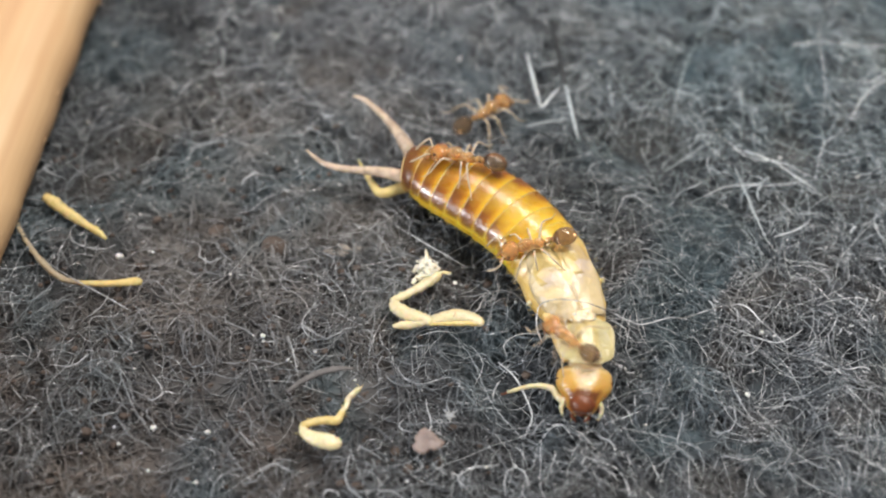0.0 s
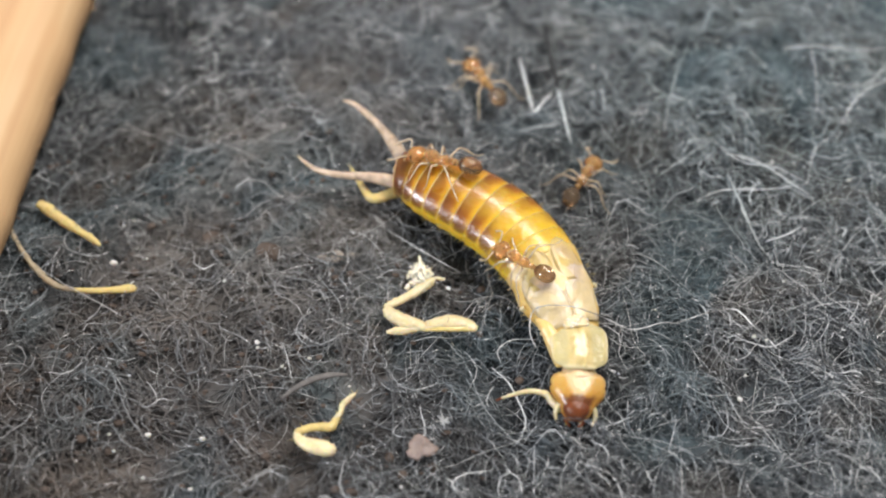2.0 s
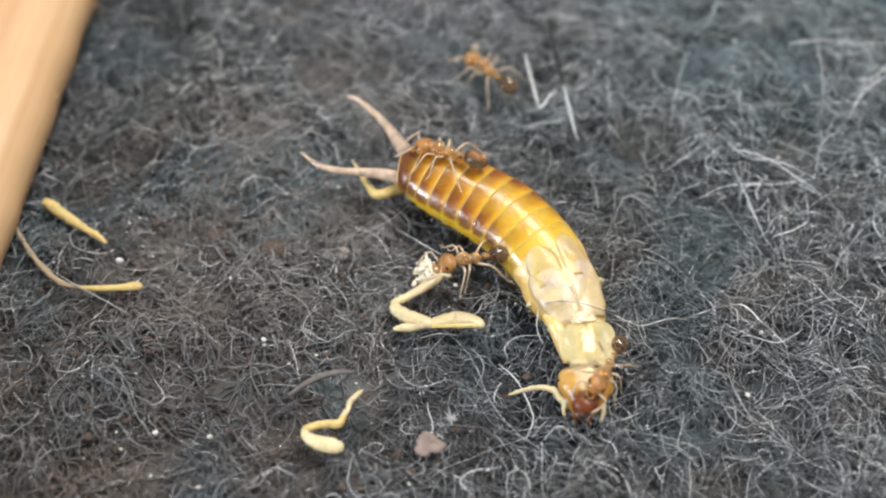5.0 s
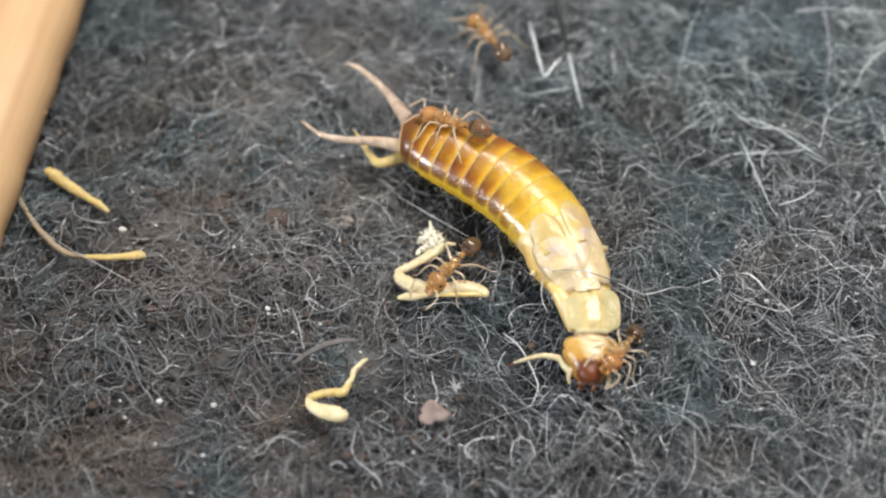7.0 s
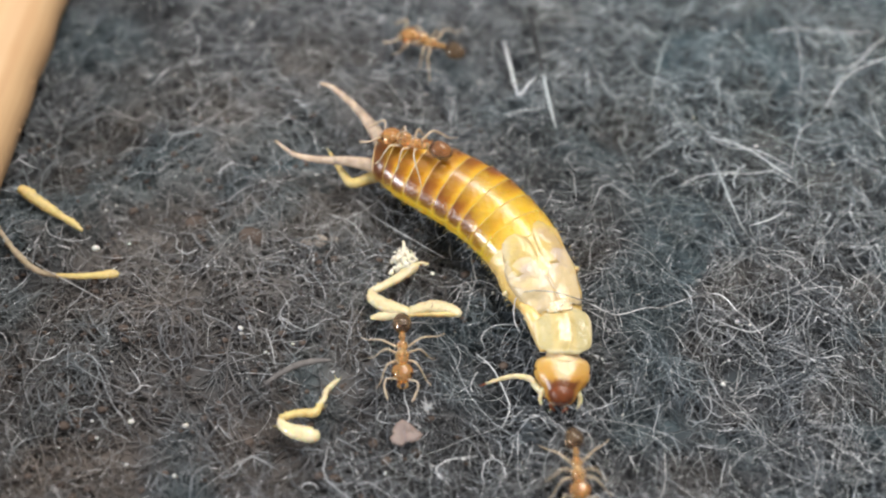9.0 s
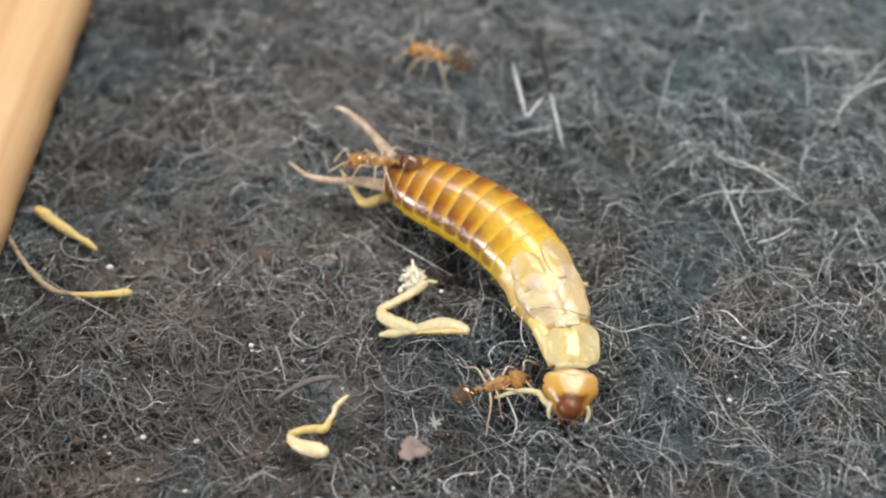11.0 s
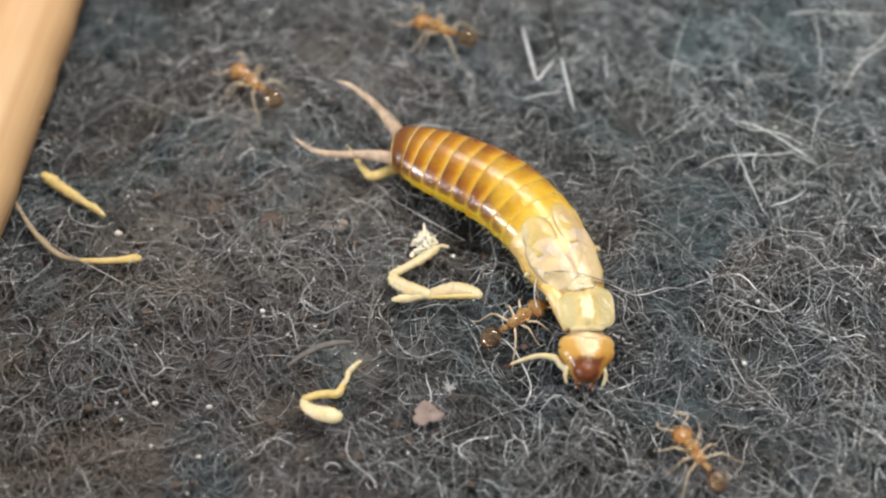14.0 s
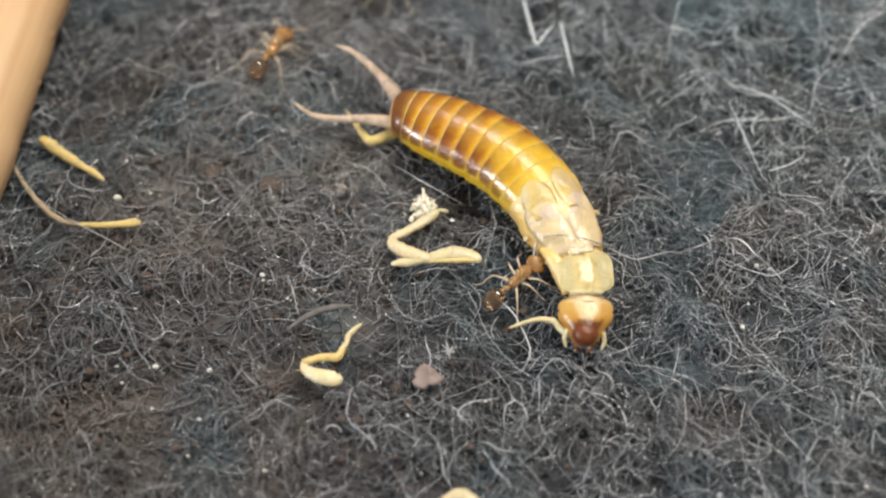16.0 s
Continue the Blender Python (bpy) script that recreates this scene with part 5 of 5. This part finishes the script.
    walk(ANTS[3], [
        (0.0, mm_pose(4.33, -5.36, 1.72, -22, 11, 131)),
        (0.2, mm_pose(3.44, -3.96, 1.88, -34, 1, 134)),
        (0.4, mm_pose(3.58, -3.98, 1.99, -30, -5, 130)),
        (0.6, mm_pose(3.91, -3.76, 2.23, -19, -12, 117)),
        (0.8, mm_pose(3.59, -2.97, 2.40, -17, -8, 118)),
        (1.0, mm_pose(3.35, -2.73, 2.45, -19, -3, 124)),
        (1.2, mm_pose(3.18, -2.86, 2.34, -25, 0, 127)),
        (1.5, mm_pose(2.90, -2.49, 2.33, -27, 7, 134)),
        (1.9, mm_pose(2.95, -2.30, 2.44, -22, 8, 141)),
        (2.2, mm_pose(3.07, -1.87, 2.67, -16, 1, 134)),
        (2.5, mm_pose(3.63, -0.85, 2.86, 2, -2, 104)),
        (2.8, mm_pose(3.79, -0.33, 2.81, 9, 5, 94)),
        (2.9, mm_pose(3.88, -0.34, 2.74, -0, 15, 29)),
        (3.1, mm_pose(4.19, -0.84, 2.77, -13, 1, -67)),
        (3.5, mm_pose(4.73, -2.37, 2.46, -2, 11, -14)),
        (4.0, mm_pose(5.71, -4.43, 1.90, -18, 4, -97)),
        (6.3, mm_pose(5.54, -6.74, 1.27, -18, -5, -124)),
        (6.5, mm_pose(5.51, -6.76, 1.34, -16, -3, -124)),
        (7.0, mm_pose(6.08, -6.68, 1.08, -18, -18, -124)),
        (7.5, mm_pose(6.24, -6.62, 1.09, -21, -19, -123)),
        (8.0, mm_pose(5.68, -7.00, 1.33, -21, 3, -118)),
        (8.5, mm_pose(5.37, -7.33, 1.02, -3, 44, -83)),
        (9.0, mm_pose(5.24, -10.29, 0.65, -0, -0, -88)),
        (9.5, mm_pose(6.04, -12.96, 0.65, -0, -0, -53)),
        (10.5, mm_pose(5.25, -13.15, 0.65, -0, -0, -0)),
        (11.8, mm_pose(7.35, -11.43, 0.65, 0, -0, 6)),
        (12.0, mm_pose(8.02, -10.92, 0.65, 0, -0, 7)),
        (12.5, mm_pose(10.20, -10.33, 0.65, 0, -0, 53)),
        (13.0, mm_pose(9.06, -10.15, 0.65, 0, -0, 90)),
        (13.5, mm_pose(8.76, -9.96, 0.65, 0, 0, 105)),
        (14.0, mm_pose(8.60, -10.71, 0.65, 0, -0, 120)),
        (14.5, mm_pose(5.44, -11.85, 0.65, 0, 0, -161)),
        (15.0, mm_pose(4.21, -13.53, 0.65, 0, 0, -141)),
        (15.5, mm_pose(4.29, -14.07, 0.65, 0, -0, -141)),
        (16.0, mm_pose(3.40, -15.58, 0.65, 0, -0, -131)),
    ])
    stride(ANTS[0], [(0.0, 2.4), (4.2, 6.3), (7.3, 9.6), (13.6, 16.0)], 0.3)
    stride(ANTS[1], [(0.0, 0.5), (9.5, 11.8), (12.2, 16.0)], 1.1)
    stride(ANTS[2], [(0.4, 6.2), (8.1, 11.7)], 2.0)
    stride(ANTS[3], [(0.0, 1.0), (1.9, 6.0), (7.6, 12.6), (12.6, 16.0)], 2.7)


motions()
